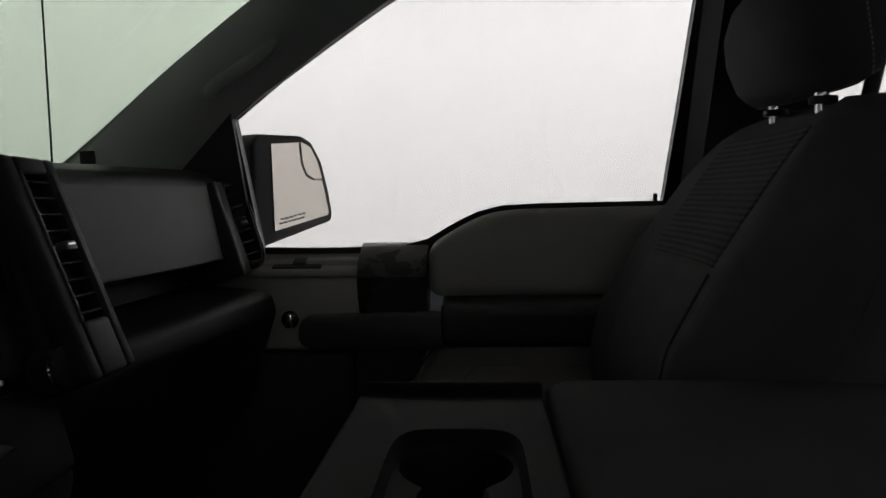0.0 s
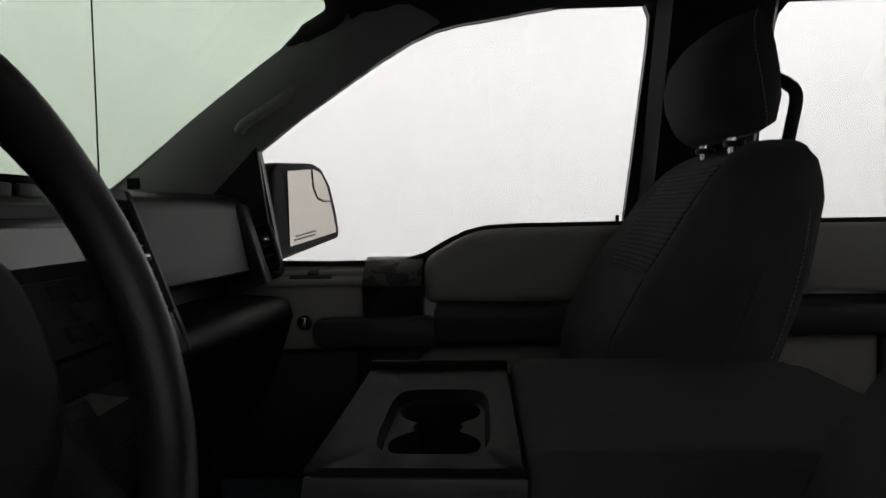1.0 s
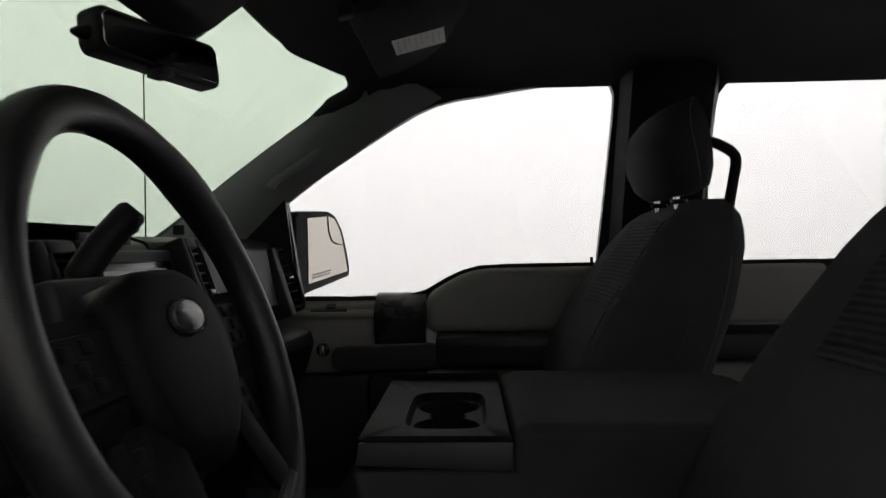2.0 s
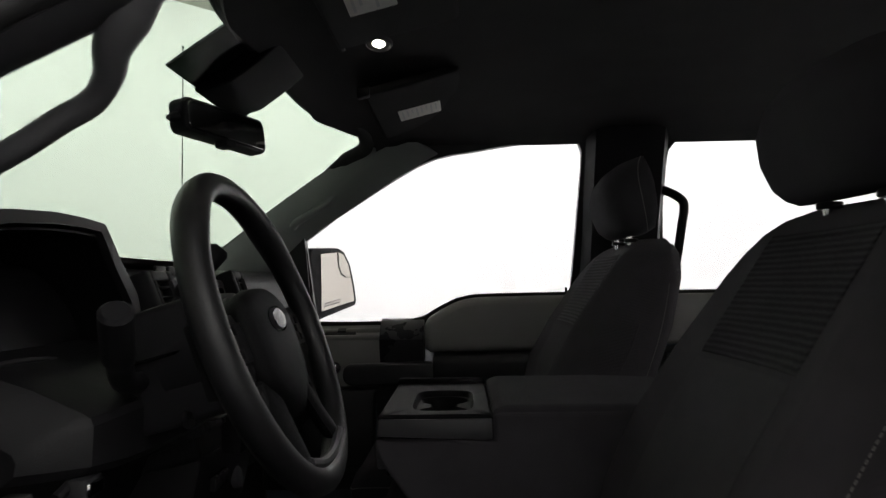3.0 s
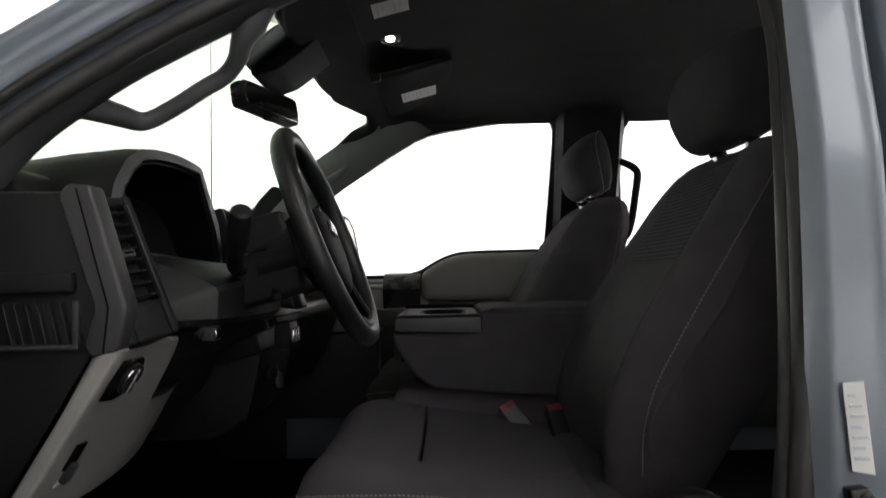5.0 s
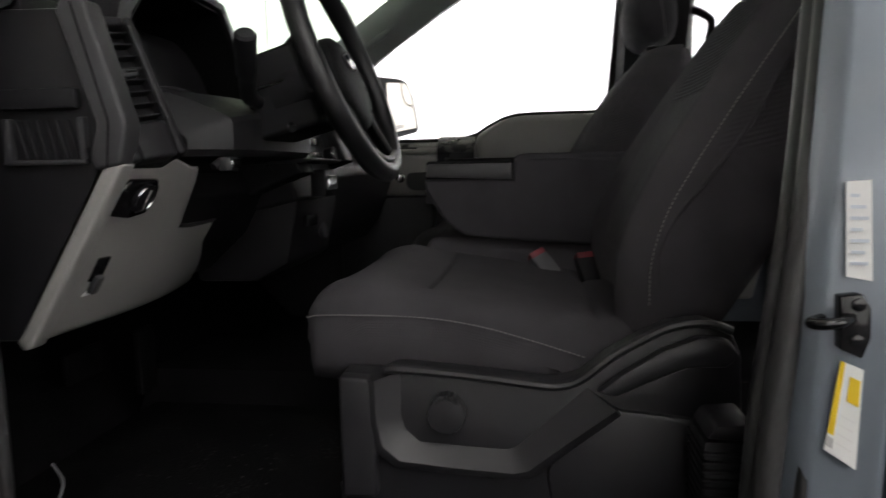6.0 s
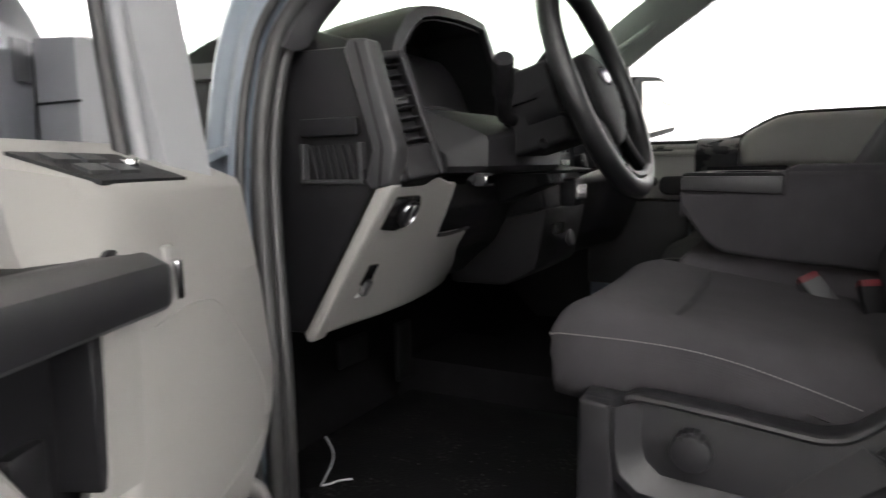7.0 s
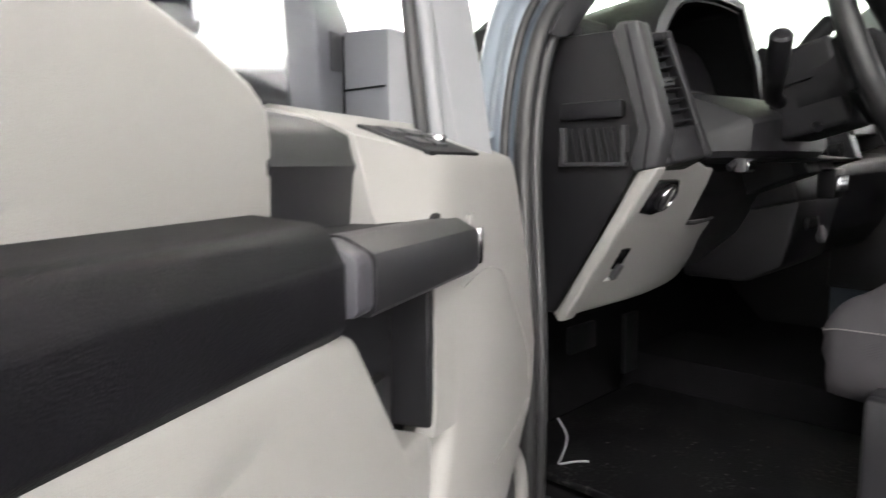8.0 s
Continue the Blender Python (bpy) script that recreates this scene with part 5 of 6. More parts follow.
part("column_stub", tube([W @ Vector((0, 0, -0.03)), W @ Vector((0, 0, -0.12))], [0.055, 0.05], 20), M_BLACK, wheel)

stalk = thing("turn_signal_stalk", (-0.19, -0.50, 1.285), "black turn signal stalk with a rounded grip", "stalk")
sp_ = cr([(-0.19, -0.45, 1.290), (-0.191, -0.515, 1.296), (-0.175, -0.56, 1.322), (-0.160, -0.595, 1.352), (-0.150, -0.616, 1.374)], 5)
part("grip", tube(sp_, [0.011] * 5 + [0.013] * 6 + [0.016] * (len(sp_) - 12) + [0.012], 14), M_BLACK, stalk)
gear = thing("gear_lever", (-0.24, -0.29, 1.36), "black column gear lever with a cylinder grip", "gear lever")
gp = cr([(-0.23, -0.305, 1.35), (-0.235, -0.275, 1.375), (-0.215, -0.258, 1.415), (-0.188, -0.245, 1.450)], 6)
part("lever", tube(gp, [0.011] * 7 + [0.016] * (len(gp) - 9) + [0.0155, 0.011], 16), M_BLACK, gear)
# ---- overhead ----
mir = thing("rear_view_mirror", (-0.27, -0.04, 1.66), "black rear view mirror hung from the windscreen", "mirror")
RM = Matrix.Translation((-0.264, -0.022, 1.686)) @ Matrix.Rotation(radians(-19), 4, "Z") @ Matrix.Rotation(radians(-6), 4, "Y")
part("case", prism([(-0.108, -0.020), (-0.102, -0.031), (0.108, -0.034), (0.118, -0.024), (0.116, 0.026), (0.106, 0.034), (-0.096, 0.030), (-0.108, 0.020)], "x", -0.03, 0.006, 0.007, 3, RM), M_BLACK, mir, "black mirror case")
part("mirror_glass", prism([(-0.099, -0.018), (-0.095, -0.025), (0.103, -0.027), (0.110, -0.020), (0.108, 0.020), (0.100, 0.027), (-0.090, 0.024), (-0.099, 0.016)], "x", 0.0055, 0.0075, 0.001, 1, RM), M_MIRROR, mir, "flat mirror glass")
part("day_night_tab", box(-0.012, 0.016, -0.016, 0.008, -0.043, -0.030, 0.002, 2, RM), M_BLACK, mir)
part("sensor_nub", tube([RM @ Vector(p) for p in ((-0.012, -0.100, -0.004), (-0.010, -0.118, -0.010), (-0.008, -0.131, -0.013))], [0.010, 0.0085, 0.004], 12), M_BLACK, mir)
part("stem", tube([(-0.285, -0.04, 1.69), (-0.325, -0.045, 1.715)], 0.008, 10), M_BLACK, mir)
sens = thing("windscreen_sensor", (-0.21, -0.02, 1.75), "black sensor housing on a dotted windscreen patch", "sensor housing")
part("cover", prism([(-0.278, 1.722), (-0.268, 1.714), (-0.215, 1.730), (-0.165, 1.766), (-0.125, 1.80), (-0.16, 1.806), (-0.268, 1.732)], "y", -0.135, 0.045, 0.012, 4), M_HUB, sens)
part("dotted_patch", prism([(-0.275, 1.7255), (-0.18, 1.790), (-0.183, 1.794), (-0.278, 1.7295)], "y", -0.235, 0.10, 0.001, 1), M_FRIT, sens, "patch of fine black dots")

dl = thing("dome_lamp", (0.017, -0.011, 1.838), "small lit oval dome lamp in the headliner", "dome lamp")
part("bezel", loft([[(0.017 + 0.026 * q * math.cos(2 * math.pi * k / 28), -0.011 + 0.040 * q * math.sin(2 * math.pi * k / 28), z) for k in range(28)] for q, z in ((1.0, 1.850), (1.0, 1.834), (0.86, 1.830), (0.80, 1.834))]), M_SATIN, dl)
part("lens", loft([[(0.017 + 0.015 * q * math.cos(2 * math.pi * k / 28), -0.011 + 0.024 * q * math.sin(2 * math.pi * k / 28), z) for k in range(28)] for q, z in ((0.8, 1.838), (0.78, 1.833), (0.5, 1.830), (0.15, 1.829))]), M_DOME, dl, "glowing warm lens")


def visor(y0, y1, labels, name_label):
    z = lambda x: 1.787 + 0.25 * x
    v = thing("sun_visor", (0.05, (y0 + y1) / 2, z(0.05)), name_label, "sun visor", "sun visors")
    def slab(x0, x1, a, b, up0, up1, bev):
        bm = box(x0, x1, a, b, up0, up1, bev, 3)
        for q in bm.verts:
            q.co.z += z(q.co.x)
        return bm
    part("panel", slab(-0.035, 0.165, y0, y1, 0.0, 0.018, 0.009), M_HEAD, v)
    for (x0, x1, a, b) in labels:
        lb = part("label_sheet", slab(x0, x1, a, b, -0.0012, 0.004, 0.0), M_GREYLABEL, v, "grey printed warning label")
        part("print_bar", join(*[slab(x0 + 0.008 + 0.011 * k, x0 + 0.012 + 0.011 * k, a + 0.01, b - 0.01 - 0.02 * (k % 3), -0.0018, 0.0, 0.0) for k in range(int((x1 - x0 - 0.01) / 0.011))]), M_PALER, lb)
    part("pivot_clip", slab(-0.045, -0.02, y0 - 0.012, y0 + 0.012, -0.004, 0.016, 0.004), M_BLACK, v)
    part("pivot_rod", tube([(-0.03, y0 - 0.01, z(-0.03) + 0.006), (-0.03, y1 + 0.01, z(-0.03) + 0.006)], 0.005, 8), M_BLACK, v)
    return v


visor(0.135, 0.57, [(0.02, 0.118, 0.315, 0.405)], "black cloth passenger sun visor with a grey label")
visor(-0.56, -0.13, [(0.025, 0.130, -0.425, -0.335), (0.005, 0.075, -0.315, -0.25)], "black cloth driver sun visor with two grey labels")

ant = thing("radio_antenna", (-0.69, 0.79, 1.30), "thin black whip antenna on the front wing", "antenna")
part("mast", tube([(-0.685, 0.792, 1.30), (-0.683, 0.790, 2.13)], [0.0022, 0.0016], 8), M_BLACK, ant)
part("tip", disc((-0.683, 0.790, 2.128), (0, 0, 1), 0.0035, 0.008, 10), M_BLACK, ant)
part("foot", disc((-0.685, 0.792, 1.27), (0, 0, 1), 0.018, 0.035, 20, 0.003, 0.010), M_BLACK, ant)

# front wings and bonnet
for sg in (1, -1):
    rows = []
    for i in range(7):
        x = -0.48 - 0.30 * i
        rows.append([(x, sg * 0.70, 1.265 - 0.02 * i), (x, sg * 0.80, 1.262 - 0.02 * i), (x, sg * 0.88, 1.235 - 0.02 * i), (x, sg * 0.925, 1.16 - 0.015 * i), (x, sg * 0.94, 1.0), (x, sg * 0.95, 0.75), (x, sg * 0.93, 0.46)])
    part("front_wing", sheet(rows, 0.01), M_PAINT, cab)
part("bonnet", sheet([[(-0.86 - 0.2 * i, y, 1.30 - 0.02 * i + 0.03 * math.cos(y * 1.9)) for y in [-0.70 + 0.1 * k for k in range(15)]] for i in range(8)], 0.012), M_PAINT, cab)
part("cowl", box(-0.98, -0.70, -0.76, 0.76, 1.26, 1.33, 0.02), M_BLACK, cab)

# ---- driver's side opening ----
SEAL = [(-0.395, -0.855, 0.70), (-0.385, -0.865, 0.93), (-0.425, -0.83, 1.20), (-0.430, -0.795, 1.36), (-0.395, -0.775, 1.44), (-0.31, -0.752, 1.515), (-0.15, -0.712, 1.625), (0.04, -0.668, 1.722), (0.20, -0.648, 1.762), (0.40, -0.645, 1.768), (0.525, -0.652, 1.757), (0.568, -0.668, 1.715), (0.566, -0.73, 1.58), (0.543, -0.785, 1.45), (0.521, -0.83, 1.34), (0.491, -0.882, 1.15), (0.460, -0.905, 0.93), (0.450, -0.905, 0.70)]
op = thing("door_seal", (0.05, -0.85, 0.69), "black rubber weatherstrip round the open doorway", "weatherstrip", kind="structure")
sp = cr(SEAL, 7)
CEN = Vector((0.06, 0, 1.2))


def around(path, n_off, l_off):
    out = []
    for i, p in enumerate(path):
        t = (path[min(i + 1, len(path) - 1)] - path[max(i - 1, 0)]).normalized()
        lat = Vector((0, -1, 0))
        nrm = t.cross(lat).normalized()
        flatp = Vector((p.x, 0, p.z))
        if nrm.dot(flatp - CEN) < 0:
            nrm = -nrm
        out.append(p + nrm * n_off + lat * l_off)
    return out


part("bulb", tube(around(sp, 0.004, 0.0), 0.013, 12), M_RUBBER, op)
part("lip", tube(around(sp, -0.003, -0.020), 0.010, 12), M_RUBBER, op)
part("outer_lip", tube(around(sp, 0.032, 0.010), 0.007, 10), M_RUBBER, op)
ring = [around(sp, n, l) for n, l in ((-0.006, 0.0), (0.010, 0.006), (0.018, -0.006), (0.030, -0.006), (0.036, 0.008), (0.046, 0.016), (0.055, 0.0155), (0.061, 0.011), (0.067, 0.0105), (0.073, 0.014), (0.080, 0.0195), (0.087, 0.0215), (0.093, 0.019), (0.098, 0.011), (0.1005, -0.002), (0.101, -0.03))]
part("doorway_flange", sheet([list(r) for r in zip(*ring)], 0.004), M_PAINT, cab, "blue-grey painted doorway flange", 65)
# pillar trim, driver side
pil = thing("windscreen_pillar_trim", (-0.62, -0.74, 1.40), "dark grey pillar trim with a moulded grab handle", "pillar trim", kind="structure")
# darker grey than the passenger cover, whose colour holds windscreen light
part("cover", pillar_sheet([(x, y, z - 0.02) for x, y, z in AP_W], [(x, y + 0.012, z - 0.002) for x, y, z in AP_D], 0.010, -1), M_MID, pil)
S_EDGE = cr([(-0.42, -0.788, 1.39), (-0.390, -0.768, 1.448), (-0.31, -0.746, 1.515), (-0.23, -0.727, 1.572), (-0.15, -0.706, 1.626), (-0.09, -0.690, 1.660), (0.04, -0.662, 1.722), (0.20, -0.642, 1.760)], 5)
I_EDGE = cr([(-0.41, -0.748, 1.40), (-0.362, -0.725, 1.466), (-0.285, -0.705, 1.532), (-0.215, -0.688, 1.579), (-0.152, -0.670, 1.620), (-0.100, -0.647, 1.656), (0.02, -0.615, 1.722), (0.20, -0.595, 1.775)], 5)
part("pillar_web", sheet([[(a.x + (b.x - a.x) * u, a.y + (b.y - a.y) * u, a.z + (b.z - a.z) * u - 0.006 * math.sin(math.pi * u)) for u in (0, 0.25, 0.5, 0.75, 1)] for a, b in zip(S_EDGE, I_EDGE)], 0.012), M_SATIN, pil)
hp = cr([(-0.346, -0.724, 1.492), (-0.324, -0.703, 1.502), (-0.300, -0.658, 1.500), (-0.279, -0.634, 1.498), (-0.24, -0.627, 1.519), (-0.20, -0.623, 1.546), (-0.170, -0.622, 1.564), (-0.149, -0.634, 1.584), (-0.138, -0.650, 1.601), (-0.126, -0.656, 1.620), (-0.112, -0.660, 1.638), (-0.100, -0.664, 1.650)], 5)
part("grab_handle", tube(hp, [lerp_table([(0, 0.012), (0.1, 0.018), (0.3, 0.0122), (0.58, 0.0122), (0.70, 0.0150), (0.85, 0.021), (1, 0.016)], k / (len(hp) - 1))[0] for k in range(len(hp))], 14), M_MID, pil, "dark grey moulded grab handle")
# door pillar trim inside and outer painted pillar
part("pillar_cover", sheet([[(x + a, y + b, z) for a, b in ((0.012, 0.004), (0.004, 0.03), (0.006, 0.06), (0.03, 0.10), (0.09, 0.12), (0.22, 0.12))] for z, x, y in ((0.66, 0.455, -0.90), (0.93, 0.470, -0.90), (1.15, 0.506, -0.878), (1.34, 0.552, -0.826), (1.45, 0.582, -0.781), (1.58, 0.610, -0.726), (1.72, 0.606, -0.664))], 0.01), M_BLACK, cab)
bel = part("belt_anchor_cover", box(0.428, 0.478, -0.81, -0.74, 0.70, 0.885, 0.006, 2), M_BLACK, cab, "ribbed black belt anchor cover")
for k in range(9):
    part("rib", box(0.426, 0.480, -0.815, -0.735, 0.790 + 0.010 * k, 0.794 + 0.010 * k, 0.0018, 2), M_BLACK, bel)
part("cap", prism([(0.430, 0.888), (0.440, 0.903), (0.476, 0.906), (0.482, 0.900), (0.480, 0.886)], "y", -0.812, -0.74, 0.004, 2), M_BLACK, bel)
PZ = [(0.60, -0.915), (0.93, -0.922), (1.10, -0.918), (1.20, -0.905), (1.30, -0.885), (1.40, -0.855), (1.50, -0.822), (1.60, -0.79), (1.70, -0.755), (1.78, -0.72)]
xs_ = [0.475, 0.486, 0.494, 0.528, 0.538, 0.543, 0.5465, 0.550, 0.556, 0.5585, 0.568, 0.571, 0.576, 0.582, 0.60, 0.64, 0.66, 0.665]
ys_ = [0.02, 0.000, -0.004, -0.004, -0.008, -0.0105, -0.0100, -0.006, 0.012, 0.035, 0.035, 0.006, -0.006, -0.010, -0.013, -0.015, -0.015, 0.02]
rows = []
for z, y in PZ:
    dx = 0.008 * max(0, min(1, (z - 0.93) / 0.3)) + 0.022 * max(0, min(1, (z - 1.18) / 0.2)) + 0.045 * max(0, (z - 1.33) / 0.4) + 0.010 * max(0, min(1, (z - 1.0) / 0.2))
    rows.append([(x + dx, y + d, z) for x, d in zip(xs_, ys_)])
part("door_pillar", sheet(rows, 0.004), M_PAINT, cab, "blue-grey painted door pillar", 50)
part("rear_door_skin", box(0.685, 1.75, -0.965, -0.90, 0.68, 1.33, 0.02), M_PAINT, cab)
part("rear_door_trim", prism([(-0.896, 0.66), (-0.896, 1.35), (-0.86, 1.35), (-0.80, 1.30), (-0.80, 0.66)], "x", 0.67, 1.78, 0.012), M_BLACK, cab)
part("rear_window_frame", prism([(0.70, 1.33), (0.735, 1.74), (1.70, 1.74), (1.72, 1.33), (1.60, 1.36), (1.60, 1.70), (0.80, 1.70), (0.76, 1.36)], "y", -0.84, -0.78, 0.01), M_RUBBER, cab)

lat = thing("door_striker", (0.515, -0.93, 1.045), "black door latch striker bolted to the pillar", "latch striker")
part("plate", prism([(0.504, 1.068), (0.522, 1.070), (0.529, 1.058), (0.530, 1.032), (0.524, 1.014), (0.506, 1.022)], "y", -0.9365, -0.920, 0.002), M_GLOSS, lat)
part("loop", tube(cr([(0.514, -0.935, 1.049), (0.498, -0.952, 1.049), (0.483, -0.955, 1.048), (0.480, -0.94, 1.046), (0.494, -0.925, 1.046)], 5), 0.005, 10), M_GLOSS, lat, "black striker loop")
for z in (1.061, 1.030):
    part("bolt", disc((0.518, -0.936, z), (0, -1, 0), 0.006, 0.003, 6, 0.0008), M_GLOSS, lat)
LM = lambda z: -0.9265 + max(0, (z - 1.10)) * 0.12


def sticker(P, mat, parent, name, lift, label=""):
    """A thin printed sheet on the pillar's face, by its corners in x and z."""
    bm = bmesh.new()
    a = [bm.verts.new((x, LM(z) - lift, z)) for x, z in P]
    b = [bm.verts.new((x, LM(z) - lift + 0.0008, z)) for x, z in P]
    bm.faces.new(a)
    bm.faces.new(b[::-1])
    for i in range(4):
        j = (i + 1) % 4
        bm.faces.new((a[i], b[i], b[j], a[j]))
    bmesh.ops.recalc_face_normals(bm, faces=bm.faces[:])
    return part(name, bm, mat, parent, label)


lab = thing("paper_label", (0.518, -0.92, 1.08), "white printed paper label stuck on the pillar", "label")
sh = sticker([(0.510, 1.084), (0.531, 1.080), (0.529, 1.165), (0.509, 1.164)], M_LABEL, lab, "label_sheet", 0.004)
for k in range(7):
    z0 = 1.094 + 0.0095 * k
    wide = (0.0135, 0.011, 0.0145, 0.009, 0.014, 0.012, 0.007)[k]
    sticker([(0.5125, z0), (0.5125 + wide, z0 - 0.0004), (0.5125 + wide, z0 + 0.0024), (0.5125, z0 + 0.0028)], M_PRINT, sh, "print_bar", 0.0046)
ylab = thing("tyre_label", (0.515, -0.92, 0.92), "white and yellow printed tyre label on the pillar", "label")


def tyre(u, v):
    """A point of the slanted label: u across, v up."""
    return (0.499 + 0.027 * u + 0.010 * v - 0.008 * u * v, 0.931 - 0.018 * u + 0.080 * v + 0.010 * u * v)


def patch(u0, u1, v0, v1):
    return [tyre(u0, v0), tyre(u1, v0), tyre(u1, v1), tyre(u0, v1)]


ys = sticker(patch(0, 1, 0, 1), M_LABEL, ylab, "label_sheet", 0.004)
sticker(patch(0.0, 0.2, 0.2, 1.0), M_YELLOW, ys, "yellow_strip", 0.0048, "bright yellow strip")
sticker(patch(0.46, 0.9, 0.62, 0.88), M_YELLOW, ys, "yellow_block", 0.0048, "bright yellow block")
sticker(patch(0.02, 0.22, 0.06, 0.17), M_INK, ys, "print_block", 0.0048)
for k in range(4):
    sticker(patch(0.3, 0.8, 0.14 + 0.1 * k, 0.155 + 0.1 * k), M_PALER, ys, "print_bar", 0.0043)

# ---- driver's door, standing open ----
DB, DD, DN = Vector((-0.367, -0.938, 0)), Vector((0.42, -0.908, 0)), Vector((0.908, 0.42, 0))
DM = Matrix.Translation(DB) @ Matrix((DD.normalized(), DN.normalized(), Vector((0, 0, 1)))).transposed().to_4x4()
dd = thing("front_door", (-0.25, -1.35, 0.72), "open driver door with stone grey trim and black armrest", "car door")


def swell(bm):
    """The lower trim stands further into the cab than the ledge above it."""
    for zc in (0.86, 0.90, 0.94, 0.98, 1.03, 1.08, 1.12, 1.16, 1.19):
        bmesh.ops.bisect_plane(bm, geom=bm.verts[:] + bm.edges[:] + bm.faces[:], plane_co=(0, 0, zc), plane_no=(0, 0, 1))
    for v in bm.verts:
        if v.co.y > -0.03:
            v.co.y += lerp_table([(0.88, 0.034), (1.08, 0.020), (1.19, 0.002), (1.21, 0.0)], v.co.z)[0]
    bm.transform(DM)
    return bm


part("door_shell", prism([(-0.10, 0.70), (-0.02, 1.18), (1.10, 1.24), (1.10, 0.70)], "y", -0.20, -0.066, 0.012, 2, DM), M_PAINT, dd, "blue-grey door shell")
part("front_trim", swell(prism([(-0.016, 1.203), (0.245, 1.203), (0.272, 1.15), (0.281, 1.09), (0.300, 0.985), (0.34, 0.93), (0.36, 0.90), (0.36, 0.80), (0.16, 0.80), (0.09, 0.84), (0.012, 0.884), (-0.016, 0.912), (-0.040, 0.958), (-0.034, 1.02)], "y", -0.06, 0.0, 0.012, 3)), M_STONE, dd, "stone grey moulded trim")


def ledge_front(s, z):
    """How far the ledge's side stands in: it sweeps away from the cab towards the bridge."""
    return lerp_table([(0.235, 0.0), (0.262, -0.003), (0.285, -0.014), (0.315, -0.030), (0.345, -0.041), (0.39, -0.050)], s - 0.55 * (1.205 - z))[0]


BRIDGE = [(1.06, -0.056), (1.15, -0.051), (1.190, -0.047), (1.198, -0.044), (1.204, -0.047), (1.220, -0.050), (1.229, -0.057), (1.2355, -0.072), (1.242, -0.10)]
rings = []
for s in (-0.016, 0.05, 0.15, 0.22, 0.24, 0.255, 0.27, 0.285, 0.30, 0.315, 0.33, 0.345, 0.346, 0.36, 0.375, 0.39):
    drop = 1.10 if s < 0.3455 else 1.222 + (s - 0.346) * 0.44
    if s < 0.3455:
        side = []
        for z in (1.10, 1.125, 1.15, 1.175, 1.196):
            q = s - 0.55 * (1.205 - z)
            fade = lerp_table([(0.24, 1.0), (0.30, 0.0)], q)[0]
            side.append((ledge_front(s, z) + 0.0009 + fade * lerp_table([(1.08, 0.020), (1.19, 0.002), (1.21, 0.0)], z)[0], z))
        side.append((side[-1][0] - 0.006, 1.208 - 0.4 * side[-1][0]))
    else:
        o = lerp_table(BRIDGE, drop)[0] + 0.0015
        side = [(o - 0.0002 * q, drop + 0.0006 * q) for q in range(5)] + [(o - 0.006, max(drop + 0.003, 1.206 - 0.4 * o))]
    rings.append([DM @ Vector((s, o, z)) for o, z in side + [(-0.097, 1.2475), (-0.11, 1.242), (-0.11, drop)]])
part("ledge", loft(rings), M_STONE, dd, "", 50)
part("pocket_jamb", loft([[DM @ Vector(p) for p in ((s0, o0, z), (s1, o1, z), (s1, 0.002, z), (s0, 0.0, z))] for z, s0, o0, s1, o1 in ((1.115, 0.270, 0.014, 0.318, 0.014), (1.082, 0.276, 0.020, 0.326, 0.017), (0.99, 0.292, 0.026, 0.332, 0.020), (0.968, 0.300, 0.027, 0.338, 0.020))]), M_STONE, dd)
part("pocket_wall", box(0.326, 0.340, -0.055, 0.0165, 0.976, 1.118, 0.002, 1, DM), M_BLACK, dd)
lz = lambda o, e: 1.2063 - o * 0.43 + e
swp = part("switch_plate", loft([[DM @ Vector((s0, -0.006, lz(-0.006, -0.002))), DM @ Vector((s1, -0.062, lz(-0.062, -0.002))), DM @ Vector((s1, -0.062, lz(-0.062, 0.0022))), DM @ Vector((s0, -0.006, lz(-0.006, 0.0022)))] for s0, s1 in ((0.118, 0.150), (0.272, 0.306))]), M_BLACK, dd, "black window switch plate")
for k in range(4):
    o0 = -0.018 - (k % 2) * 0.022
    part("switch", loft([[DM @ Vector((s, o0, lz(o0, 0.002))), DM @ Vector((s, o0, lz(o0, 0.0055))), DM @ Vector((s, o0 - 0.016, lz(o0 - 0.016, 0.0048))), DM @ Vector((s, o0 - 0.016, lz(o0 - 0.016, 0.002)))] for s in (0.188 + (k // 2) * 0.044 + (k % 2) * 0.012, 0.222 + (k // 2) * 0.044 + (k % 2) * 0.012)]), M_SATIN, swp)
part("mirror_knob", disc(DM @ Vector((0.175, -0.034, lz(-0.034, 0.0))), (0, 0, 1), 0.009, 0.009, 20), M_CHROME, swp, "bright mirror control")
part("bridge_trim", loft([[DM @ Vector((sx, o, z)) for sx in (0.340, 0.36, 0.40, 0.45, 0.470)] + [DM @ Vector((sx, -0.12, z)) for sx in (0.470, 0.340)] for z, o in BRIDGE]), M_TRIM, dd, "smooth dark bridge panel", 30)
part("upper_pad", prism([(0.462, 1.150), (0.458, 1.215), (0.462, 1.238), (0.480, 1.252), (0.522, 1.272), (0.565, 1.286), (0.65, 1.302), (0.75, 1.308), (1.05, 1.310), (1.05, 1.150)], "y", -0.13, -0.046, 0.010, 4, DM), M_STONE, dd, "stone grey upper door pad")
part("armrest", prism([(-0.10, 1.174), (-0.05, 1.168), (-0.004, 1.164), (0.004, 1.162), (0.009, 1.158), (0.018, 1.142), (0.0195, 1.138), (0.0195, 1.100), (0.014, 1.092), (-0.10, 1.088)], "x", 0.487, 1.04, 0.0022, 2, DM), M_ARM, dd, "long black padded armrest")
grip = []
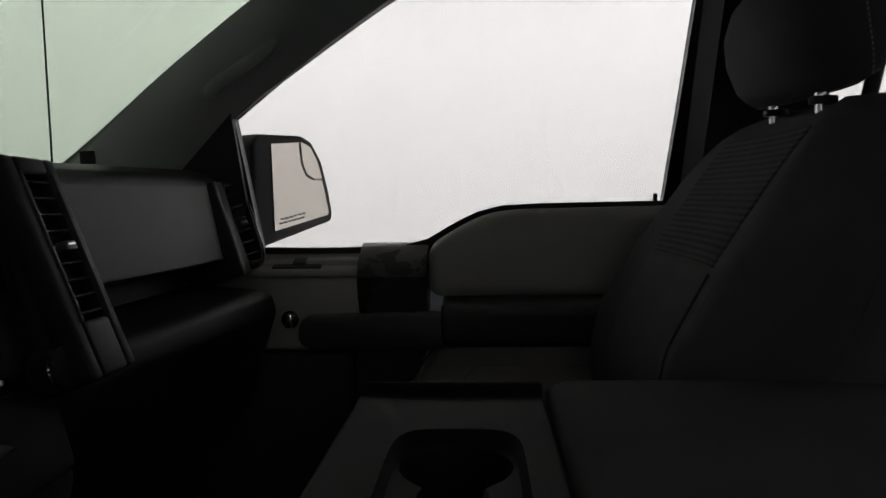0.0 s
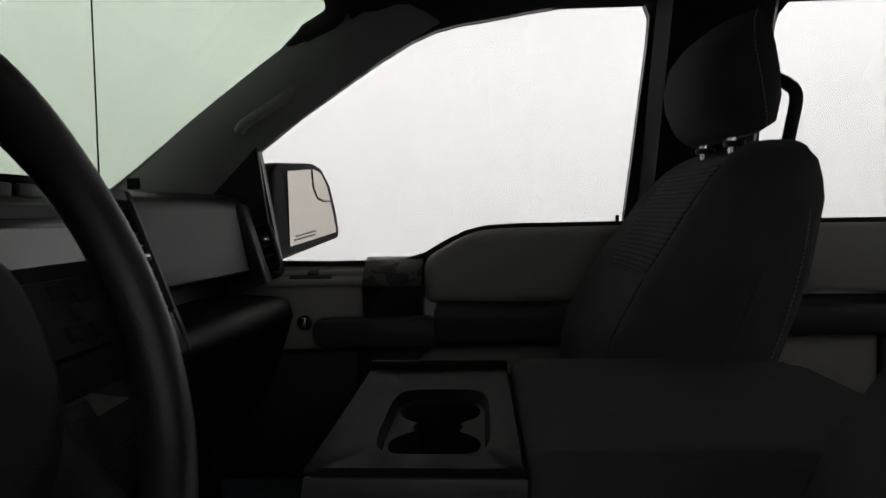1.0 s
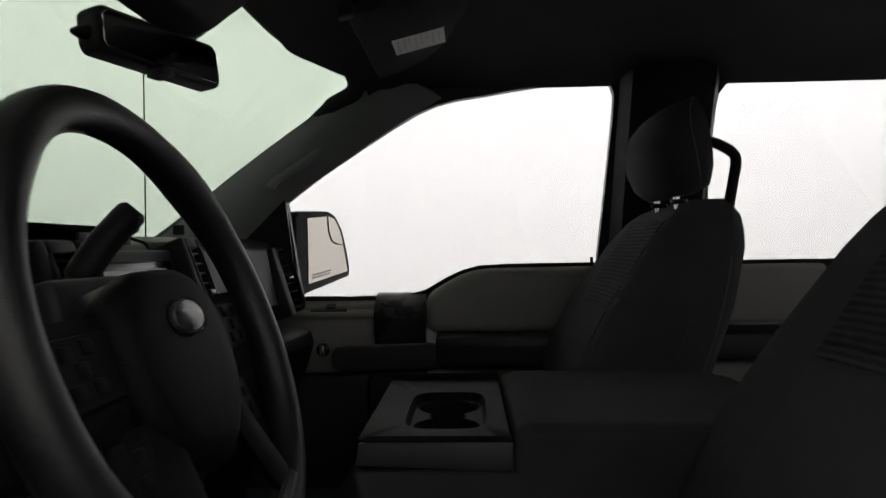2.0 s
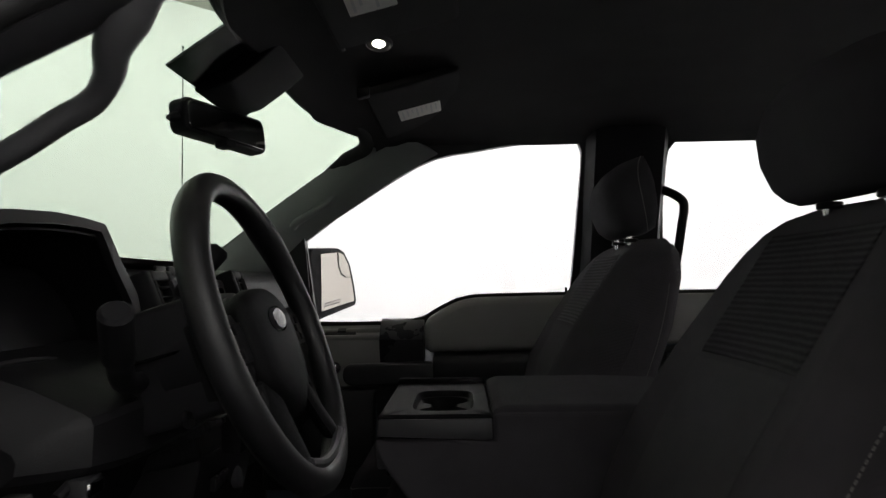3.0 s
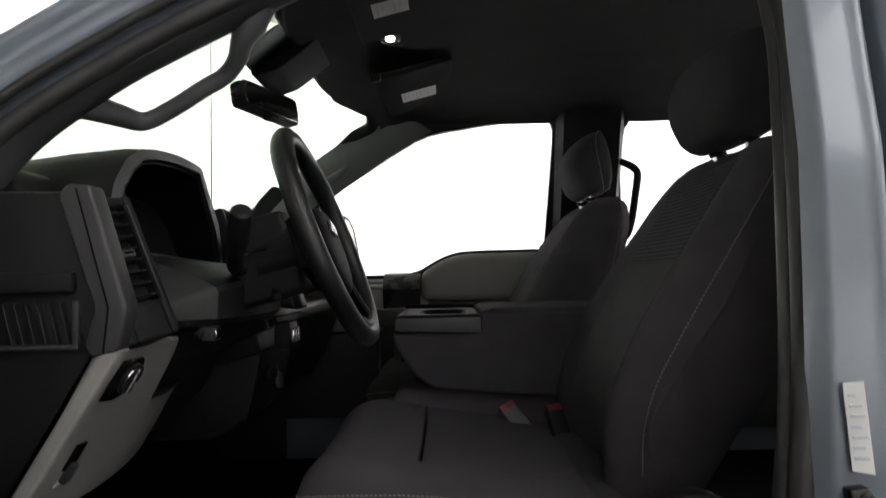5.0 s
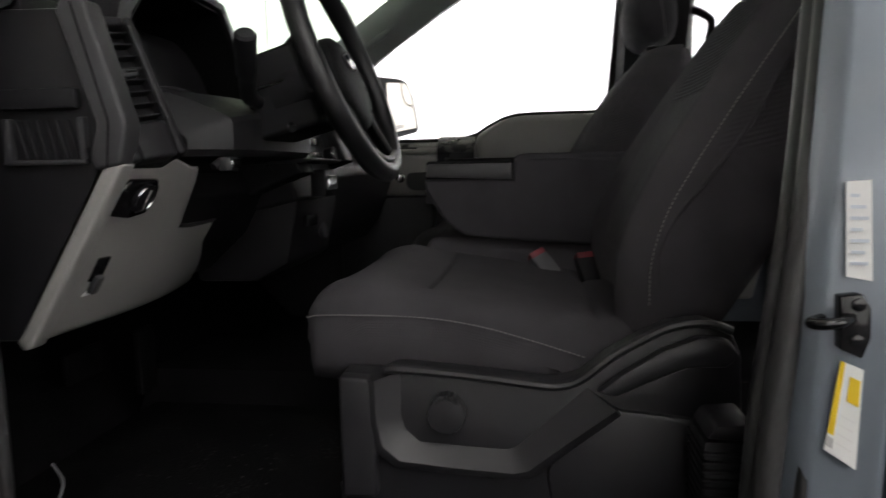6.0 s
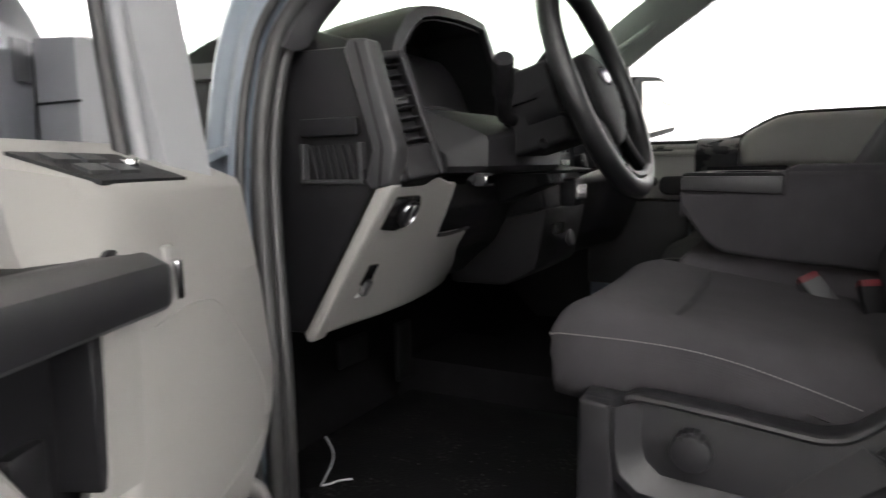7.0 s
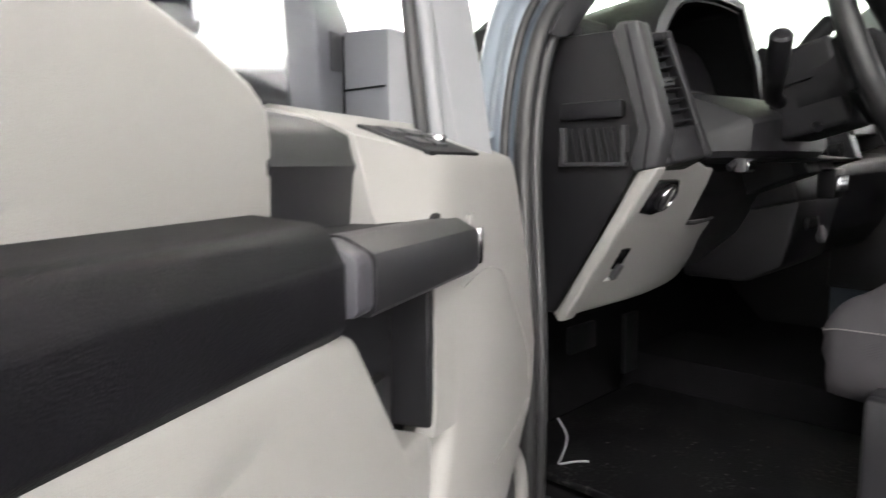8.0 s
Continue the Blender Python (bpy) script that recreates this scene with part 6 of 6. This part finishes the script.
for sx, g, dz in ((0.230, 0.62, -0.004), (0.2315, 0.82, -0.004), (0.237, 0.95, -0.003), (0.246, 1.0, -0.002), (0.30, 1.0, -0.001), (0.36, 1.0, 0.0), (0.468, 1.0, 0.002)):
    grip.append([DM @ Vector((sx, 0.014 + (o - 0.014) * g, 1.126 + (z - 1.126) * g + dz)) for o, z in ((-0.004, 1.100), (0.025, 1.099), (0.029, 1.103), (0.031, 1.110), (0.031, 1.136), (0.029, 1.1405), (0.012, 1.150), (0.006, 1.152), (-0.004, 1.152))])
part("pull_handle", loft(grip), M_TRIM, dd, "black pull handle", 28)
part("handle_bump", prism([(0.244, 1.144), (0.254, 1.155), (0.288, 1.156), (0.300, 1.147)], "y", -0.006, 0.006, 0.003, 2, DM), M_BLACK, dd)
part("pull_cap", prism([(-0.006, 1.105), (0.024, 1.104), (0.028, 1.109), (0.028, 1.139), (0.025, 1.1435), (0.006, 1.152), (-0.006, 1.153)], "x", 0.463, 0.4890, 0.0025, 2, DM), M_CAP, dd, "grey cap of the pull handle")
part("pull_foot", box(0.30, 0.44, -0.055, 0.004, 1.108, 1.150, 0.006, 2, DM), M_BLACK, dd)
part("pocket", prism([(0.31, 1.125), (0.50, 1.125), (0.49, 1.09), (0.40, 0.96), (0.38, 0.955), (0.31, 0.955)], "y", -0.06, -0.018, 0.004, 1, DM), M_BLACK, dd, "dark open map pocket")
part("pocket_bin", box(0.36, 0.40, -0.03, -0.008, 0.96, 1.03, 0.006, 2, DM), M_DASH, dd)
part("lower_trim", prism([(0.470, 1.090), (0.52, 1.096), (1.04, 1.101), (1.04, 0.72), (0.24, 0.72), (0.24, 0.80), (0.335, 0.90), (0.333, 0.972), (0.386, 0.974)], "y", -0.06, 0.018, 0.010, 3, DM), M_STONE, dd, "stone grey lower trim")
part("lower_crease", loft([[DM @ Vector((sx, 0.0165 + q * h, z0 + 0.030 * q2)) for q, q2 in ((0, -1), (0.5, -0.7), (0.9, -0.3), (1, 0), (0.7, 0.25), (0, 0.5))] for sx, z0, h in ((0.56, 1.072, 0.0012), (0.62, 1.068, 0.003), (0.70, 1.057, 0.005), (0.90, 1.030, 0.006))]), M_STONE, dd, "", 60)
for path in ([(0.252, 1.083), (0.19, 1.089), (0.14, 1.086), (0.108, 1.073), (0.067, 1.03), (0.03, 0.985), (0.012, 0.95), (0.018, 0.915)], [(0.03, 0.90), (0.10, 0.888), (0.20, 0.885)]):
    part("pressed_line", tube([DM @ Vector((s, 0.0002 + lerp_table([(0.88, 0.034), (1.08, 0.020), (1.19, 0.002)], z)[0], z)) for s, z in cr2(path)], 0.0009, 6), M_STONE, dd)
lb = part("release_bezel", box(0.190, 0.214, 0.000, 0.014, 1.096, 1.150, 0.004, 2, DM), M_STONE, dd, "pale lever recess")
part("release_lever", box(0.194, 0.206, 0.010, 0.022, 1.098, 1.136, 0.003, 2, DM), M_CHROME, lb, "chrome release lever")
spk = part("speaker_ring", tube([DM @ Vector((0.115 + 0.150 * math.cos(a), 0.008, 0.735 + 0.112 * math.sin(a))) for a in [2 * math.pi * k / 48 for k in range(48)]], 0.012, 10, closed=True), M_STONE, dd, "stone grey speaker surround")
part("speaker_grille", prism([(0.115 + 0.142 * math.cos(2 * math.pi * k / 30), 0.735 + 0.104 * math.sin(2 * math.pi * k / 30)) for k in range(30)], "y", -0.04, 0.004, 0.003, 1, DM), M_BLACK, spk)
# window surround of the open door
part("sail_panel", loft([[DM @ Vector(p) for p in ((0.022 - l, -0.02 - k, z), (0.040 - l, -0.008 - k, z), (0.085, -0.035 - k, z), (0.088, -0.07 - k, z), (0.02 - l, -0.07 - k, z))] for z, l, k in ((1.19, 0.0, 0.0), (1.30, 0.012, 0.02), (1.42, 0.03, 0.045), (1.52, 0.03, 0.07))]), M_PALE, dd, "grey inner sail panel", 30)
part("sash_strip", tube([DM @ Vector(p) for p in ((0.098, -0.06, 1.20), (0.098, -0.095, 1.52))], 0.010, 10), M_PALE, dd)
part("sash_seal", tube([DM @ Vector(p) for p in ((0.118, -0.07, 1.20), (0.118, -0.105, 1.52))], 0.008, 10), M_RUBBER, dd)
part("sill_seal", tube([DM @ Vector(p) for p in ((0.02, -0.105, 1.224), (0.385, -0.108, 1.238), (0.52, -0.108, 1.246), (0.62, -0.108, 1.268), (0.80, -0.108, 1.298))], 0.006, 8), M_RUBBER, dd)
part("glass", prism([(0.12, 1.22), (0.12, 1.50), (0.60, 1.70), (0.98, 1.72), (1.04, 1.28), (0.8, 1.28), (0.6, 1.25), (0.4, 1.22)], "y", -0.118, -0.114, 0, 1, DM), M_GLASS, dd, "clear window glass").visible_shadow = False

dmir = thing("side_mirror", (-0.56, -1.0, 1.24), "black-capped side mirror on the open driver door", "side mirror")
rings = []
for o, rear, top in ((-0.070, 0.086, 1.236), (-0.085, 0.086, 1.262), (-0.098, 0.085, 1.335), (-0.112, 0.083, 1.358), (-0.130, 0.078, 1.366), (-0.170, 0.061, 1.370), (-0.213, 0.043, 1.373), (-0.250, 0.030, 1.374)):
    sec = [(rear - 0.075, 1.20), (rear - 0.075, top - 0.010), (rear - 0.064, top), (rear - 0.012, top), (rear - 0.003, top - 0.003), (rear, top - 0.012), (rear, 1.20)]
    rings.append([DM @ Vector((sx, o, z)) for sx, z in sec])
part("arm", loft(rings), M_PALE, dmir, "grey mirror arm", 40)
part("arm_seam", tube([DM @ Vector((sx, o, 1.296)) for o, sx in ((-0.139, 0.0745), (-0.17, 0.0612), (-0.213, 0.0432))], 0.0016, 6), M_GLOSS, dmir)
part("hinge_groove", tube([DM @ Vector((sx, o, z)) for sx, o, z in ((0.0440, -0.2115, 1.205), (0.0438, -0.2115, 1.30), (0.0436, -0.2115, 1.365))], 0.0022, 6), M_GLOSS, dmir)
part("shell_step", box(0.052, 0.080, -0.2125, -0.2085, 1.318, 1.366, 0.002, 2, DM), M_MID, dmir)
part("arm_foot", box(0.0, 0.07, -0.18, -0.06, 1.21, 1.25, 0.01, 2, DM), M_BLACK, dmir)
HM = DM @ Matrix.Translation((0.064, -0.241, 0)) @ Matrix.Rotation(radians(18), 4, "Z") @ Matrix.Translation((0, 0, 1.37)) @ Matrix.Rotation(radians(7.5), 4, "Y") @ Matrix.Translation((0, 0, -1.37))
part("housing", prism([(0.098, 1.245), (0.046, 1.245), (0.042, 1.30), (0.016, 1.372), (0.034, 1.396), (0.066, 1.422), (0.086, 1.47), (0.10, 1.53), (0.13, 1.53), (0.112, 1.40)], "y", -0.26, -0.212, 0.008, 3, DM), M_PALE, dmir, "grey mirror shell")
hb = prism([(0.0, 1.245), (0.0, 1.49), (0.03, 1.51), (0.17, 1.50), (0.215, 1.45), (0.23, 1.30), (0.20, 1.25)], "x", -0.07, 0.03, 0.014, 3)
hb.transform(HM @ Matrix.Diagonal((1, -1, 1, 1)))
bmesh.ops.recalc_face_normals(hb, faces=hb.faces[:])
part("head", hb, M_BLACK, dmir, "mirror head")
hg = prism([(0.014, 1.262), (0.014, 1.478), (0.036, 1.496), (0.165, 1.486), (0.202, 1.445), (0.216, 1.305), (0.192, 1.265)], "x", 0.0305, 0.034, 0.001, 1)
hg.transform(HM @ Matrix.Diagonal((1, -1, 1, 1)))
bmesh.ops.recalc_face_normals(hg, faces=hg.faces[:])
part("mirror_glass", hg, M_MIRROR, dmir, "flat mirror glass")
# small convex mirror let into the upper outer corner
rings = []
for r in (1.0, 0.985, 0.8, 0.6, 0.4, 0.2, 0.02):
    ring = []
    for k in range(32):
        q = 2 * math.pi * k / 32
        u, v = (math.copysign(abs(f) ** 0.45, f) * r for f in (math.cos(q), math.sin(q)))
        dome = 0.0 if r == 1.0 else 0.003 + 0.018 * (0.5 + 0.5 * v) + 0.005 * (1 - 0.5 * u * u - 0.5 * v * v)
        ring.append(HM @ Vector((0.0345 + dome, -(0.171 + 0.034 * u), 1.405 + 0.045 * v)))
    rings.append(ring)
part("spotter_mirror", loft(rings), M_MIRROR, dmir, "small convex spotter mirror", 40)

# ---- floor things ----
fm = thing("floor_mat", (-0.35, -0.42, 0.672), "worn black rubber floor mat with dusty scuffs", "floor mat")
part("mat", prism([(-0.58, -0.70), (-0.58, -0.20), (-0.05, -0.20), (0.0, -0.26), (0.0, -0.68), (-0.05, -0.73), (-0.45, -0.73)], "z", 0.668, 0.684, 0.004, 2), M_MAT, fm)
cab_l = thing("loose_cable", (-0.46, -0.66, 0.69), "thin pale bent cable lying on the floor", "cable")
part("wire", tube(cr([(-0.53, -0.585, 0.715), (-0.49, -0.615, 0.705), (-0.475, -0.64, 0.694), (-0.455, -0.685, 0.690), (-0.445, -0.702, 0.690), (-0.43, -0.675, 0.690), (-0.415, -0.66, 0.690)], 6), 0.0022, 8), M_PALE, cab_l)
rnd = random.Random(7)
dust = []
for k in range(46):
    x, y = (-0.24 + rnd.gauss(0, 0.10), -0.50 + rnd.gauss(0, 0.09))
    if -0.56 < x < -0.02 and -0.71 < y < -0.22:
        r = rnd.uniform(0.0005, 0.0015)
        dust.append(box(x - r * rnd.uniform(1, 3), x + r, y - r, y + r * rnd.uniform(1, 2), 0.6835, 0.6846, 0))
solid("floor_dust", join(*dust), M_DUST, "pale dust flecks scattered on the black floor mat", "dust", "stuff")
